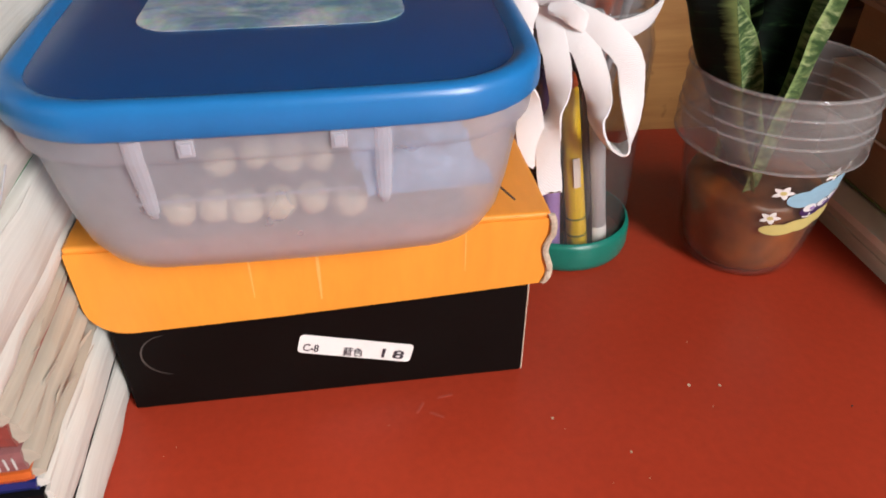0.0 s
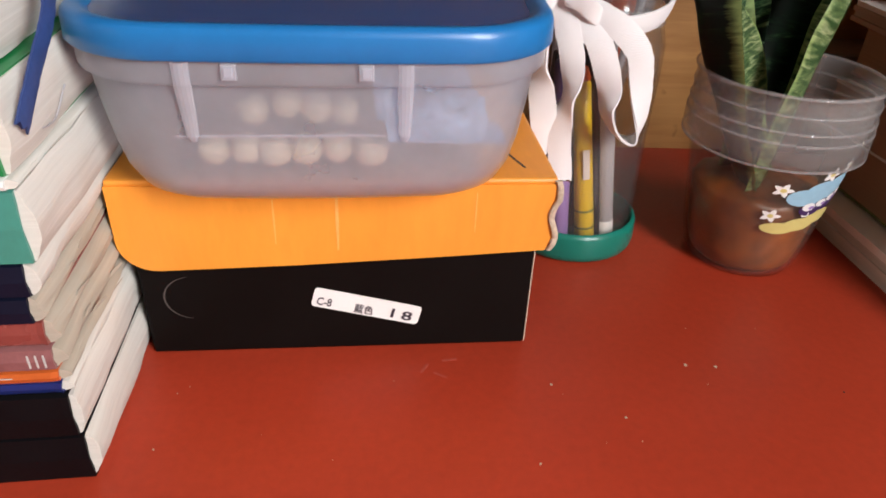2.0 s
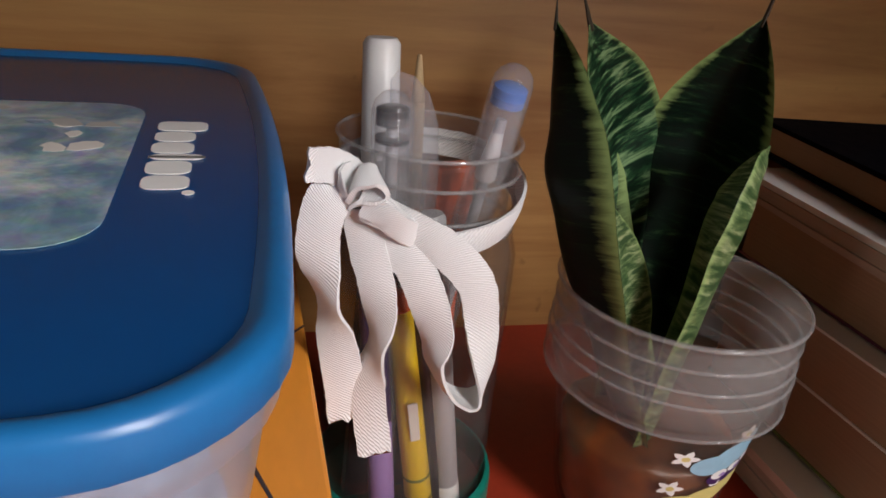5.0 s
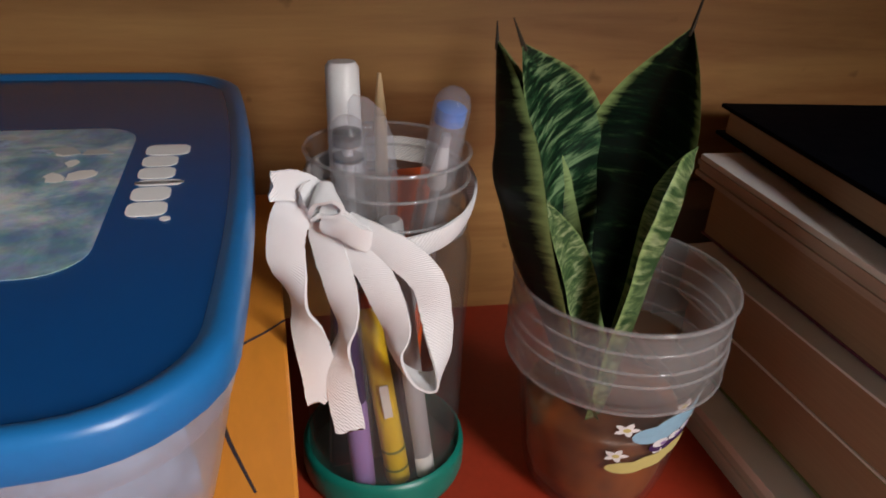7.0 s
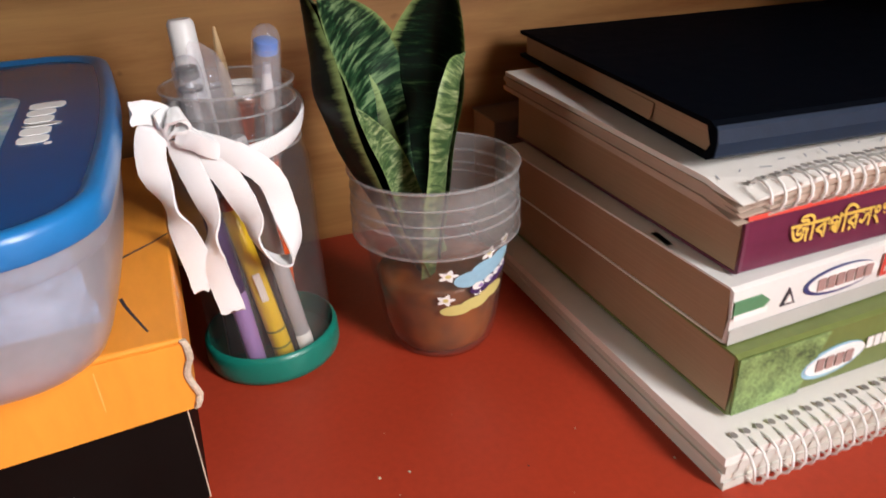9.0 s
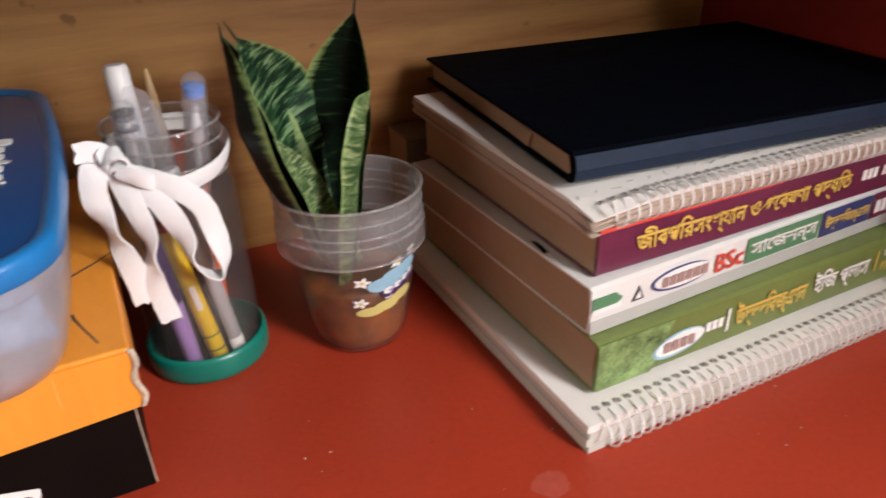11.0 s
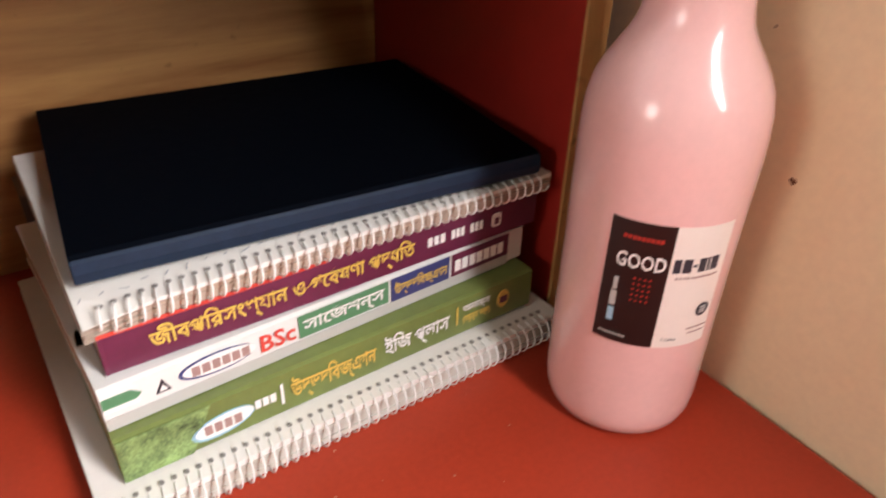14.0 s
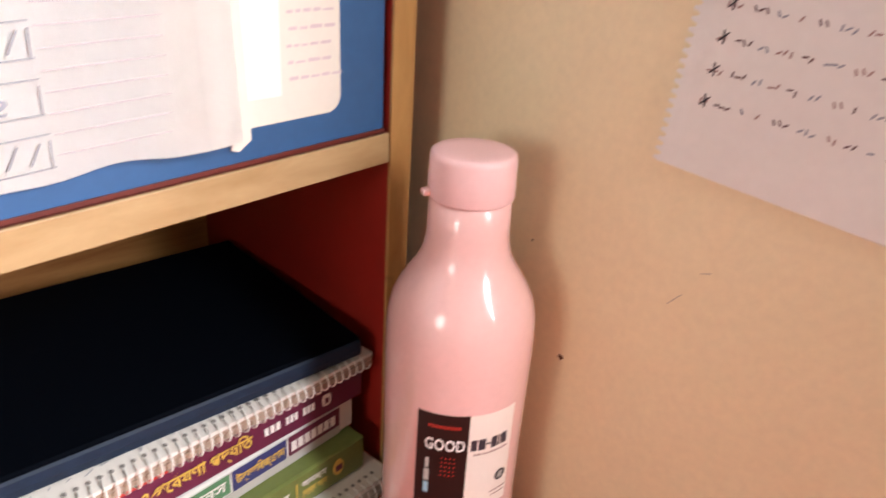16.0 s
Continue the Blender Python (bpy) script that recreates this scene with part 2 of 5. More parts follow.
M_GREEN_CAP = surface("teal_plastic", (0.006, 0.17, 0.125), 0.3, scale=40.0, amount=0.08, bump=0.04)
M_WHITE_PL = surface("white_plastic", (0.80, 0.80, 0.79), 0.35, amount=0.04, bump=0.03)
M_BLUE_PL = surface("blue_plastic", (0.06, 0.20, 0.62), 0.3, amount=0.06, bump=0.03)
M_BLACK_PL = surface("black_plastic", (0.012, 0.012, 0.015), 0.3, amount=0.1, bump=0.03)
M_GREY_PL = surface("grey_plastic", (0.42, 0.42, 0.44), 0.4, amount=0.06, bump=0.03)
M_PURPLE = surface("lilac_lacquer", (0.34, 0.22, 0.50), 0.35, amount=0.08, bump=0.04)
M_PURPLE_D = surface("dark_violet", (0.05, 0.02, 0.10), 0.4)
M_YELLOW = surface("yellow_lacquer", (0.76, 0.52, 0.02), 0.35, scale=120.0, amount=0.08, bump=0.04)
M_RED_TIP = surface("orange_red_tip", (0.60, 0.10, 0.03), 0.5)
M_ORANGE_PL = surface("orange_plastic", (0.75, 0.11, 0.015), 0.4, amount=0.08)
M_BARE_WOOD = surface("bare_wood", (0.60, 0.42, 0.22), 0.7, scale=60.0, stretch=(6, 6, 1))
M_OLIVE = surface("olive_ink", (0.16, 0.17, 0.03), 0.5)


def twill():
    m, tree, p = nodes_of("white_twill_tape")
    link = tree.links.new
    uv = add(tree, "ShaderNodeUVMap")
    wave = add(tree, "ShaderNodeTexWave", Scale=26.0, Distortion=1.0, Detail=2.0)
    wave.bands_direction = "DIAGONAL"
    link(uv.outputs[0], wave.inputs["Vector"])
    ramp = add(tree, "ShaderNodeValToRGB")
    ramp.color_ramp.elements[0].color, ramp.color_ramp.elements[1].color = (0.76, 0.76, 0.76, 1), (0.90, 0.90, 0.90, 1)
    link(wave.outputs["Fac"], ramp.inputs[0])
    link(ramp.outputs[0], p.inputs["Base Color"])
    p.inputs["Roughness"].default_value = 0.85
    b = add(tree, "ShaderNodeBump", Strength=0.5, Distance=0.0006)
    link(wave.outputs["Fac"], b.inputs["Height"])
    link(b.outputs[0], p.inputs["Normal"])
    return m


M_TAPE = twill()
M_TIP = surface("dry_leaf_tip", (0.035, 0.028, 0.012), 0.7)
M_LEAF = leaf_material("snake_plant_leaf", (0.003, 0.014, 0.006), (0.014, 0.055, 0.020), (0.16, 0.26, 0.12), 0.44, 0.62, (0.8, 17.0, 1), 0.5)
# cupped leaves: the shade on their inner faces is painted in as darker green
M_LEAF_SHADE = leaf_material("snake_plant_shaded_leaf", (0.0018, 0.006, 0.003), (0.004, 0.015, 0.006), (0.034, 0.072, 0.025), 0.50, 0.72, (0.8, 15.0, 1), 0.6, 0.51, 0.10)
M_LEAF_PALE = leaf_material("snake_plant_leaf_back", (0.030, 0.070, 0.022), (0.11, 0.17, 0.062), (0.38, 0.43, 0.23), 0.42, 0.68, (0.9, 14.0, 1), 0.7)
M_SOIL = surface("wet_brown_soil", (0.34, 0.100, 0.015), 0.4, scale=15.0, amount=0.2, second=(0.085, 0.028, 0.008), bump=0.3, depth=0.002, fine=4.0)
M_CANDY = surface("beige_sweets", (0.66, 0.52, 0.32), 0.45, scale=60.0, amount=0.2)
M_POUCH = surface("blue_white_pouch", (0.40, 0.52, 0.66), 0.3, scale=45.0, amount=0.5, second=(0.10, 0.20, 0.40), bump=0.5, depth=0.002)
M_FOIL = surface("silver_foil", (0.62, 0.63, 0.64), 0.3, metal=0.6, scale=60.0, amount=0.3)
M_PINK = surface("pink_bottle_plastic", (0.80, 0.49, 0.47), 0.17, scale=25.0, amount=0.06, bump=0.03, depth=0.0003, coat=0.3)
M_PINK_CAP = surface("pale_pink_cap", (0.82, 0.52, 0.52), 0.4, scale=40.0, amount=0.04, bump=0.05)
M_LABEL_B = surface("black_label", (0.010, 0.006, 0.006), 0.35, amount=0.1, bump=0.02)
M_LABEL_W = surface("white_label", (0.83, 0.74, 0.68), 0.4, amount=0.03, bump=0.02)
M_PRINT_W = surface("white_print", (0.85, 0.85, 0.83), 0.5, amount=0.03)
M_PRINT_RED = surface("dark_red_print", (0.42, 0.03, 0.02), 0.5)
M_PRINT_RED2 = surface("bright_red_print", (0.66, 0.07, 0.05), 0.5)
M_GOLD = surface("gold_print", (0.72, 0.50, 0.10), 0.45, amount=0.06)
M_PAGE_TAN = page_edges("tan_page_edges", (0.34, 0.225, 0.14))
M_PAGE_WHITE = page_edges("white_page_edges", (0.60, 0.59, 0.54), lines=500.0)
M_PAGE_PINK = page_edges("dull_pinkish_page_edges", (0.46, 0.36, 0.29), lines=500.0)
M_PAGE_GREY = page_edges("worn_page_edges", (0.40, 0.36, 0.29), lines=420.0)
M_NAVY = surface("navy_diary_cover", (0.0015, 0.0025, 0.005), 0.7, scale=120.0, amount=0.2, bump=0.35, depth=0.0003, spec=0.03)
# diary spine: the light falling on it is put into a paler navy
M_NAVY_LIT = surface("navy_spine_lit", (0.009, 0.020, 0.045), 0.5, spec=0.25, scale=120.0, amount=0.25, bump=0.3, depth=0.0003)
M_SPINE_PLUM = surface("plum_cover", (0.13, 0.020, 0.055), 0.35, scale=16.0, amount=0.22, bump=0.04)
M_SPINE_WHITE = surface("white_cover", (0.74, 0.74, 0.72), 0.4, scale=20.0, amount=0.05, bump=0.05)
M_SPINE_GREY = surface("pale_grey_cover", (0.48, 0.48, 0.46), 0.4, scale=20.0, amount=0.06, bump=0.05)
M_SPINE_GREEN = surface("olive_green_cover", (0.155, 0.20, 0.055), 0.38, scale=14.0, amount=0.22, bump=0.05)
M_LEAFPRINT = surface("leaf_print", (0.24, 0.36, 0.13), 0.4, scale=70.0, amount=0.75, second=(0.05, 0.11, 0.03), bump=0.05)
M_BAND_GREEN = surface("green_print", (0.09, 0.24, 0.12), 0.4, scale=30.0, amount=0.1)
M_BAND_NAVY = surface("navy_print", (0.04, 0.05, 0.17), 0.4, scale=30.0, amount=0.1)
M_COIL = surface("white_coil", (0.78, 0.77, 0.75), 0.35, amount=0.03)
M_HOLE = surface("punched_hole_shadow", (0.24, 0.22, 0.21), 0.8)
M_CLOUD = surface("light_blue_print", (0.30, 0.52, 0.66), 0.45, amount=0.12)
M_SUNNY = surface("yellow_print", (0.64, 0.56, 0.20), 0.45, amount=0.08)
M_BK_BLACK = surface("black_book_cloth", (0.003, 0.003, 0.004), 0.5, spec=0.15, scale=60.0, amount=0.25)
M_BK_BLUE = surface("royal_blue_cover", (0.010, 0.020, 0.12), 0.3, scale=30.0, amount=0.15)
M_BK_NAVY = surface("navy_book_cover", (0.004, 0.006, 0.018), 0.5, spec=0.2, scale=40.0, amount=0.2)
M_BK_RED = surface("dull_red_cover", (0.24, 0.055, 0.045), 0.28, scale=30.0, amount=0.18, bump=0.1)
M_BK_MAUVE = surface("mauve_cover", (0.24, 0.10, 0.10), 0.2, scale=40.0, amount=0.25, bump=0.25, depth=0.0008, coat=0.4)
M_BK_ORANGE = surface("orange_red_cover", (0.48, 0.10, 0.02), 0.3, scale=40.0, amount=0.15)
M_BK_TEAL = surface("teal_cover", (0.05, 0.24, 0.19), 0.35, scale=30.0, amount=0.12)
M_BK_GREEN = surface("green_cover", (0.010, 0.20, 0.055), 0.35, scale=30.0, amount=0.15)
M_BOOKMARK = surface("navy_satin", (0.025, 0.05, 0.17), 0.4, scale=90.0, amount=0.2)


def sticker_print():
    """A worn lid sticker: pale food photo above, icy blue below, rubbed edges."""
    m, tree, p = nodes_of("worn_lid_sticker")
    link = tree.links.new
    coord = add(tree, "ShaderNodeTexCoord")
    n1 = add(tree, "ShaderNodeTexNoise", Scale=34.0, Detail=5.0, Roughness=0.6, Distortion=0.8)
    n2 = add(tree, "ShaderNodeTexNoise", Scale=180.0, Detail=4.0, Roughness=0.7)
    link(coord.outputs["Object"], n1.inputs["Vector"])
    link(coord.outputs["Object"], n2.inputs["Vector"])
    r1 = add(tree, "ShaderNodeValToRGB")
    r1.color_ramp.elements[0].position, r1.color_ramp.elements[1].position = 0.38, 0.62
    r1.color_ramp.elements[0].color, r1.color_ramp.elements[1].color = (0.13, 0.24, 0.35, 1), (0.60, 0.64, 0.62, 1)
    e = r1.color_ramp.elements.new(0.5)
    e.color = (0.32, 0.43, 0.50, 1)
    link(n1.outputs["Fac"], r1.inputs[0])
    mix = add(tree, "ShaderNodeMix")
    mix.data_type = "RGBA"
    mix.blend_type = "OVERLAY"
    mix.inputs[0].default_value = 0.6
    link(r1.outputs[0], mix.inputs[6])
    link(n2.outputs["Color"], mix.inputs[7])
    link(mix.outputs[2], p.inputs["Base Color"])
    p.inputs["Roughness"].default_value = 0.4
    return m


M_LIDSTICK = sticker_print()

# ---------------------------------------------------------------- mesh helpers


def part(name, bm, material, parent=None, label=""):
    me = bpy.data.meshes.new(name)
    bmesh.ops.recalc_face_normals(bm, faces=bm.faces)
    bm.to_mesh(me)
    bm.free()
    me.materials.append(material)
    ob = new(name, me)
    if parent is not None:
        ob.parent = parent
    if label:
        ob["label"] = label
    return ob


def smooth(ob, limit=0.7):
    me = ob.data
    me.shade_smooth()
    b = bmesh.new()
    b.from_mesh(me)
    for e in b.edges:
        if len(e.link_faces) == 2 and e.calc_face_angle(0) > limit:
            e.smooth = False
    b.to_mesh(me)
    b.free()
    return ob


def thing(name, m, label, category, group="", kind=""):
    ob = new(name)
    ob.empty_display_size = 0.02
    ob.matrix_world = m
    return tagged(ob, label, category, group, kind)


def block(x0, y0, z0, x1, y1, z1, bevel=0.0, seg=2):
    bm = bmesh.new()
    bmesh.ops.create_cube(bm, size=1.0)
    for v in bm.verts:
        v.co = Vector((x0 if v.co.x < 0 else x1, y0 if v.co.y < 0 else y1, z0 if v.co.z < 0 else z1))
    if bevel:
        bmesh.ops.bevel(bm, geom=bm.edges[:], offset=bevel, segments=seg, affect="EDGES", profile=0.5)
    return bm


def rrect(w, d, r, n=6):
    """Points round a rectangle with rounded corners, counter-clockwise."""
    pts = []
    for cx, cy, a0 in ((w / 2 - r, d / 2 - r, 0), (-w / 2 + r, d / 2 - r, 90), (-w / 2 + r, -d / 2 + r, 180), (w / 2 - r, -d / 2 + r, 270)):
        for i in range(n + 1):
            a = radians(a0 + 90 * i / n)
            pts.append((cx + r * math.cos(a), cy + r * math.sin(a)))
    return pts


def loft(rings, close=(False, False), loop=False):
    """Skin a list of rings of points."""
    bm = bmesh.new()
    rows = [[bm.verts.new(p) for p in ring] for ring in rings]
    n = len(rows[0])
    pairs = list(zip(rows, rows[1:])) + ([(rows[-1], rows[0])] if loop else [])
    for a, b in pairs:
        for i in range(n):
            bm.faces.new((a[i], a[(i + 1) % n], b[(i + 1) % n], b[i]))
    if close[0]:
        bm.faces.new(rows[0][::-1])
    if close[1]:
        bm.faces.new(rows[-1])
    return bm


def lathe(profile, seg=48, close=(False, False), loop=False):
    return loft([[(r * math.cos(2 * math.pi * i / seg), r * math.sin(2 * math.pi * i / seg), z) for i in range(seg)] for r, z in profile], close, loop)


def slab(outline, thick, bevel=0.0):
    """A flat outline in x, y with a thickness upwards."""
    return loft([[(x, y, 0) for x, y in outline], [(x, y, thick) for x, y in outline]], (True, True))


def rod(a, b, ra, rb=None, seg=12, rounding=0.0):
    """A round bar from a to b."""
    a, b = Vector(a), Vector(b)
    rb = ra if rb is None else rb
    q = (b - a).to_track_quat("Z", "Y").to_matrix()
    length = (b - a).length
    prof = [(ra * 0.8, 0), (ra, min(ra * 0.3, length * 0.1))] if ra > 0.0007 else [(ra, 0)]
    prof += [(rb, length - min(rb * 0.3, length * 0.1)), (rb * 0.8, length)] if not rounding else \
            [(rb, length - rb), (rb * 0.86, length - rb * 0.5), (rb * 0.5, length - rb * 0.13), (rb * 0.1, length)]
    return loft([[a + q @ Vector((r * math.cos(2 * math.pi * i / seg), r * math.sin(2 * math.pi * i / seg), z)) for i in range(seg)] for r, z in prof], (True, True))


def curve_points(pts, n=10):
    """A smooth line through points (Catmull-Rom)."""
    P = [Vector(p) for p in pts]
    P = [P[0] * 2 - P[1]] + P + [P[-1] * 2 - P[-2]]
    out = []
    for i in range(1, len(P) - 2):
        for k in range(n):
            t = k / n
            a, b, c, d = P[i - 1], P[i], P[i + 1], P[i + 2]
            out.append(0.5 * ((2 * b) + (c - a) * t + (2 * a - 5 * b + 4 * c - d) * t * t + (3 * b - a - 3 * c + d) * t ** 3))
    out.append(P[-2])
    return out


def tape(pts, sides, width, thick=0.0009, n=10, fray=0.0):
    """A woven tape along points; sides: the direction across it at each point."""
    C = curve_points(pts, n)
    S = curve_points(sides, n)
    bm = bmesh.new()
    uvl = bm.loops.layers.uv.new("UVMap")
    rows = []
    rng = random.Random(len(pts) * 7 + int(width * 1e5))
    across = 6
    for i, (c, s) in enumerate(zip(C, S)):
        d = (C[min(i + 1, len(C) - 1)] - C[max(i - 1, 0)]).normalized()
        s = (s - d * s.dot(d)).normalized()
        nrm = s.cross(d)
        ring = []
        for k in range(across + 1):
            u = k / across - 0.5
            jit = rng.uniform(-1, 1) * 0.00018 if k in (0, across) else 0
            cup = (u * u * 4 - 0.5) * width * 0.06
            end = fray * rng.uniform(0, 1) if i == len(C) - 1 else 0
            ring.append(c + s * (u * width + jit) + nrm * cup + d * end)
        top = [bm.verts.new(p + nrm * thick / 2) for p in ring]
        bot = [bm.verts.new(p - nrm * thick / 2) for p in ring]
        rows.append((top, bot))
    for i in range(len(rows) - 1):
        (t0, b0), (t1, b1) = rows[i], rows[i + 1]
        quads = [(t0[k], t0[k + 1], t1[k + 1], t1[k], k) for k in range(across)]
        quads += [(b0[k + 1], b0[k], b1[k], b1[k + 1], k) for k in range(across)]
        quads += [(b0[0], t0[0], t1[0], b1[0], 0), (t0[-1], b0[-1], b1[-1], t1[-1], across)]
        for *vs, k in quads:
            f = bm.faces.new(vs)
            for lp, (u, v) in zip(f.loops, ((k, i), (k + 1, i), (k + 1, i + 1), (k, i + 1))):
                lp[uvl].uv = (u / across * width * 20, v * 0.04)
    bm.faces.new([*rows[0][0], *rows[0][1][::-1]])
    bm.faces.new([*rows[-1][0][::-1], *rows[-1][1]])
    return bm


def writing(name, text, material, parent, m, width, height, label="", lift=0.0003, shear=0.0):
    """Lettering with the built-in font, fitted into width x height, lying in the x, y plane of m."""
    cu = bpy.data.curves.new(name, "FONT")
    cu.body, cu.resolution_u, cu.shear, cu.offset = text, 2, shear, 0.019
    tmp = new(name, cu)
    bpy.context.view_layer.update()
    me = bpy.data.meshes.new_from_object(tmp.evaluated_get(bpy.context.evaluated_depsgraph_get()))
    bpy.data.objects.remove(tmp)
    bpy.data.curves.remove(cu)
    co = np.array([v.co[:] for v in me.vertices])
    lo, hi = co.min(0), co.max(0)
    k = np.array([width / (hi[0] - lo[0]), height / (hi[1] - lo[1]), 1])
    for v in me.vertices:
        v.co = Vector(((v.co.x - lo[0]) * k[0], (v.co.y - lo[1]) * k[1], lift))
    me.materials.clear()
    me.materials.append(material)
    ob = new(name, me)
    ob.parent = parent
    ob.matrix_local = m
    if label:
        ob["label"] = label
    return ob


def bar(name, material, parent, m, x0, y0, x1, y1, thick=0.0003, r=0.0, label=""):
    w, h = x1 - x0, y1 - y0
    r = min(r or min(w, h) * 0.3, min(w, h) * 0.49)
    pts = [(x + (x0 + x1) / 2, y + (y0 + y1) / 2) for x, y in rrect(w, h, r, 3)]
    ob = part(name, slab(pts, thick), material, parent, label)
    ob.matrix_local = m
    return ob


FRONT = pose(0, 0, 0, 90, 0, 0)  # x to the right, y up, on a face that looks towards -y

# ---------------------------------------------------------------- structure


def structure(name, bm, material, label="", category=""):
    return tagged(part(name, bm, material), label, category, kind="structure")


WX = 0.623       # right wall
BY = 0.447       # back panel of the shelf
FY = 0.203       # front edge of the shelf
east = structure("wall_east", block(WX, -0.34, -0.75, WX + 0.12, 0.62, 2.25), M_WALL, "cream painted plaster wall beside the desk", "wall")
for b in (block(WX, -2.22, -0.75, WX + 0.12, -0.86, 2.25), block(WX, -0.86, -0.75, WX + 0.12, -0.34, 0.28), block(WX, -0.86, 0.94, WX + 0.12, -0.34, 2.25)):
    part("wall_piece", b, M_WALL, east)
structure("wall_north", block(-2.2, 0.50, -0.75, WX, 0.62, 2.25), M_ROOM_DIM, "unseen wall behind the shelf unit, cream toned down to limit bounced light", "wall")
west = structure("wall_west", block(-2.32, 0.0, -0.75, -2.2, 0.62, 2.25), M_ROOM_DIM, "plain unseen room wall, cream toned down to limit bounced light", "wall")
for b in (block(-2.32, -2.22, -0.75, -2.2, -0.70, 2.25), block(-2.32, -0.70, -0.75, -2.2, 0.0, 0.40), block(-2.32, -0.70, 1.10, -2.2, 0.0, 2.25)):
    part("wall_piece", b, M_ROOM_DIM, west)
win2 = thing("window_2", pose(0, 0, 0), "brown framed window in the far room wall", "window", kind="structure")
for y in (-0.70, -0.04):
    part("window_frame", block(-2.205, y, 0.40, -2.17, y + 0.04, 1.10, 0.004), M_FRAME, win2)
for z in (0.40, 1.06):
    part("window_frame", block(-2.205, -0.66, z, -2.17, -0.04, z + 0.04, 0.004), M_FRAME, win2)
structure("wall_south", block(-2.2, -2.22, -0.75, WX, -2.10, 2.25), M_ROOM_DIM, "plain unseen room wall, cream toned down to limit bounced light", "wall")
structure("floor", block(-2.32, -2.22, -0.83, WX + 0.12, 0.62, -0.75), M_FLOOR, "plain grey cement floor", "floor")
structure("ceiling", block(-2.32, -2.22, 2.25, WX + 0.12, 0.62, 2.35), M_CEIL, "plain white painted ceiling", "ceiling")
win = thing("window_1", pose(0, 0, 0), "brown framed window beside the desk", "window", kind="structure")
for y in (-0.86, -0.38):
    part("window_frame", block(WX - 0.03, y, 0.28, WX + 0.005, y + 0.04, 0.94, 0.004), M_FRAME, win)
part("window_frame", block(WX - 0.03, -0.82, 0.28, WX + 0.005, -0.38, 0.32, 0.004), M_FRAME, win)
part("window_frame", block(WX - 0.03, -0.82, 0.90, WX + 0.005, -0.38, 0.94, 0.004), M_FRAME, win)

# desk top, with the shelf unit standing on it
desk = thing("desk", pose(0, 0, 0), "dark red laminate desk top with small scuffs", "desk")
part("desk_top", block(-1.0, -0.42, -0.030, WX - 0.001, 0.498, 0.0, 0.002), M_DESK, desk)
for x0, x1 in ((-0.98, -0.95), (WX - 0.04, WX - 0.01)):
    part("side_panel", block(x0, -0.36, -0.75, x1, 0.46, -0.030), M_MAROON, desk)
scuff = surface("pale_scuff", (0.40, 0.062, 0.036), 0.6, scale=140.0, amount=0.25)
rng = random.Random(5)
outline = [(0.0085 * math.cos(a) * rng.uniform(0.85, 1.15), 0.0075 * math.sin(a) * rng.uniform(0.85, 1.15)) for a in [i * math.tau / 22 for i in range(22)]]
s = part("scuff_mark", slab(outline, 0.00015), scuff, desk, "pale rubbed round scuff")
s.matrix_local = pose(0.252, 0.165, 0.0001)
for i in range(46):
    x, y = rng.uniform(-0.05, 0.5), rng.uniform(0.02, 0.23)
    k = rng.uniform(0.00025, 0.0006)
    o = [(k * math.cos(a) * rng.uniform(0.6, 1.6), k * math.sin(a) * rng.uniform(0.6, 1.3)) for a in [j * math.tau / 7 for j in range(7)]]
    s = part("crumb", slab(o, 0.0003), M_INK if i % 3 == 0 else M_TORN, desk)
    s.matrix_local = pose(x, y, 0.0001, 0, 0, rng.uniform(0, 180))
for i in range(60):
    x, y = rng.uniform(-0.04, 0.5), rng.uniform(0.0, 0.28)
    k = rng.uniform(0.00012, 0.00028)
    d = part("dust_speck", slab([(k * math.cos(a), k * math.sin(a)) for a in [j * math.tau / 5 for j in range(5)]], 0.0002), M_TORN, desk)
    d.matrix_local = pose(x, y, 0.0001)
for x, y, r in ((0.062, 0.231, 10), (0.052, 0.226, 60), (0.058, 0.222, -30)):
    s = part("scuff_mark", slab(rrect(0.006, 0.0012, 0.0005, 2), 0.00015), scuff, desk)
    s.matrix_local = pose(x, y, 0.0001, 0, 0, r)

shelf = thing("shelf_unit", pose(0, 0, 0), "wooden shelf unit with veneer back and red inside", "shelf")
part("back_panel", block(-0.62, BY, 0.0, 0.571, BY + 0.012, 0.254), M_BACK, shelf, "tan wood veneer back with horizontal grain")
sidep = part("side_panel", block(0.572, FY + 0.0015, 0.0, 0.5895, BY + 0.012, 0.75), M_RED, shelf, "red laminated side panel")
part("edge_band", block(0.5718, FY - 0.001, 0.0, 0.5897, FY + 0.0015, 0.75, 0.0006), M_EDGE_V, shelf, "pale wood edge band")
part("filler_strip", block(0.5897, 0.225, 0.0, 0.5980, 0.44, 0.270), M_MAROON, shelf, "dark maroon strip in the gap by the wall")
part("side_panel", block(-0.62, FY + 0.0015, 0.0, -0.5975, BY, 0.75), M_RED, shelf)
part("shelf_board", block(-0.5975, FY + 0.0015, 0.254, 0.571, BY + 0.012, 0.2725), M_MAROON, shelf, "shelf board with dark maroon faces")
part("edge_band", block(-0.5975, FY - 0.001, 0.2538, 0.5706, FY + 0.0015, 0.2727, 0.0006), M_EDGE, shelf, "pale wood edge band")
part("top_board", block(-0.5975, FY, 0.73, 0.571, BY + 0.012, 0.75), M_MAROON, shelf)

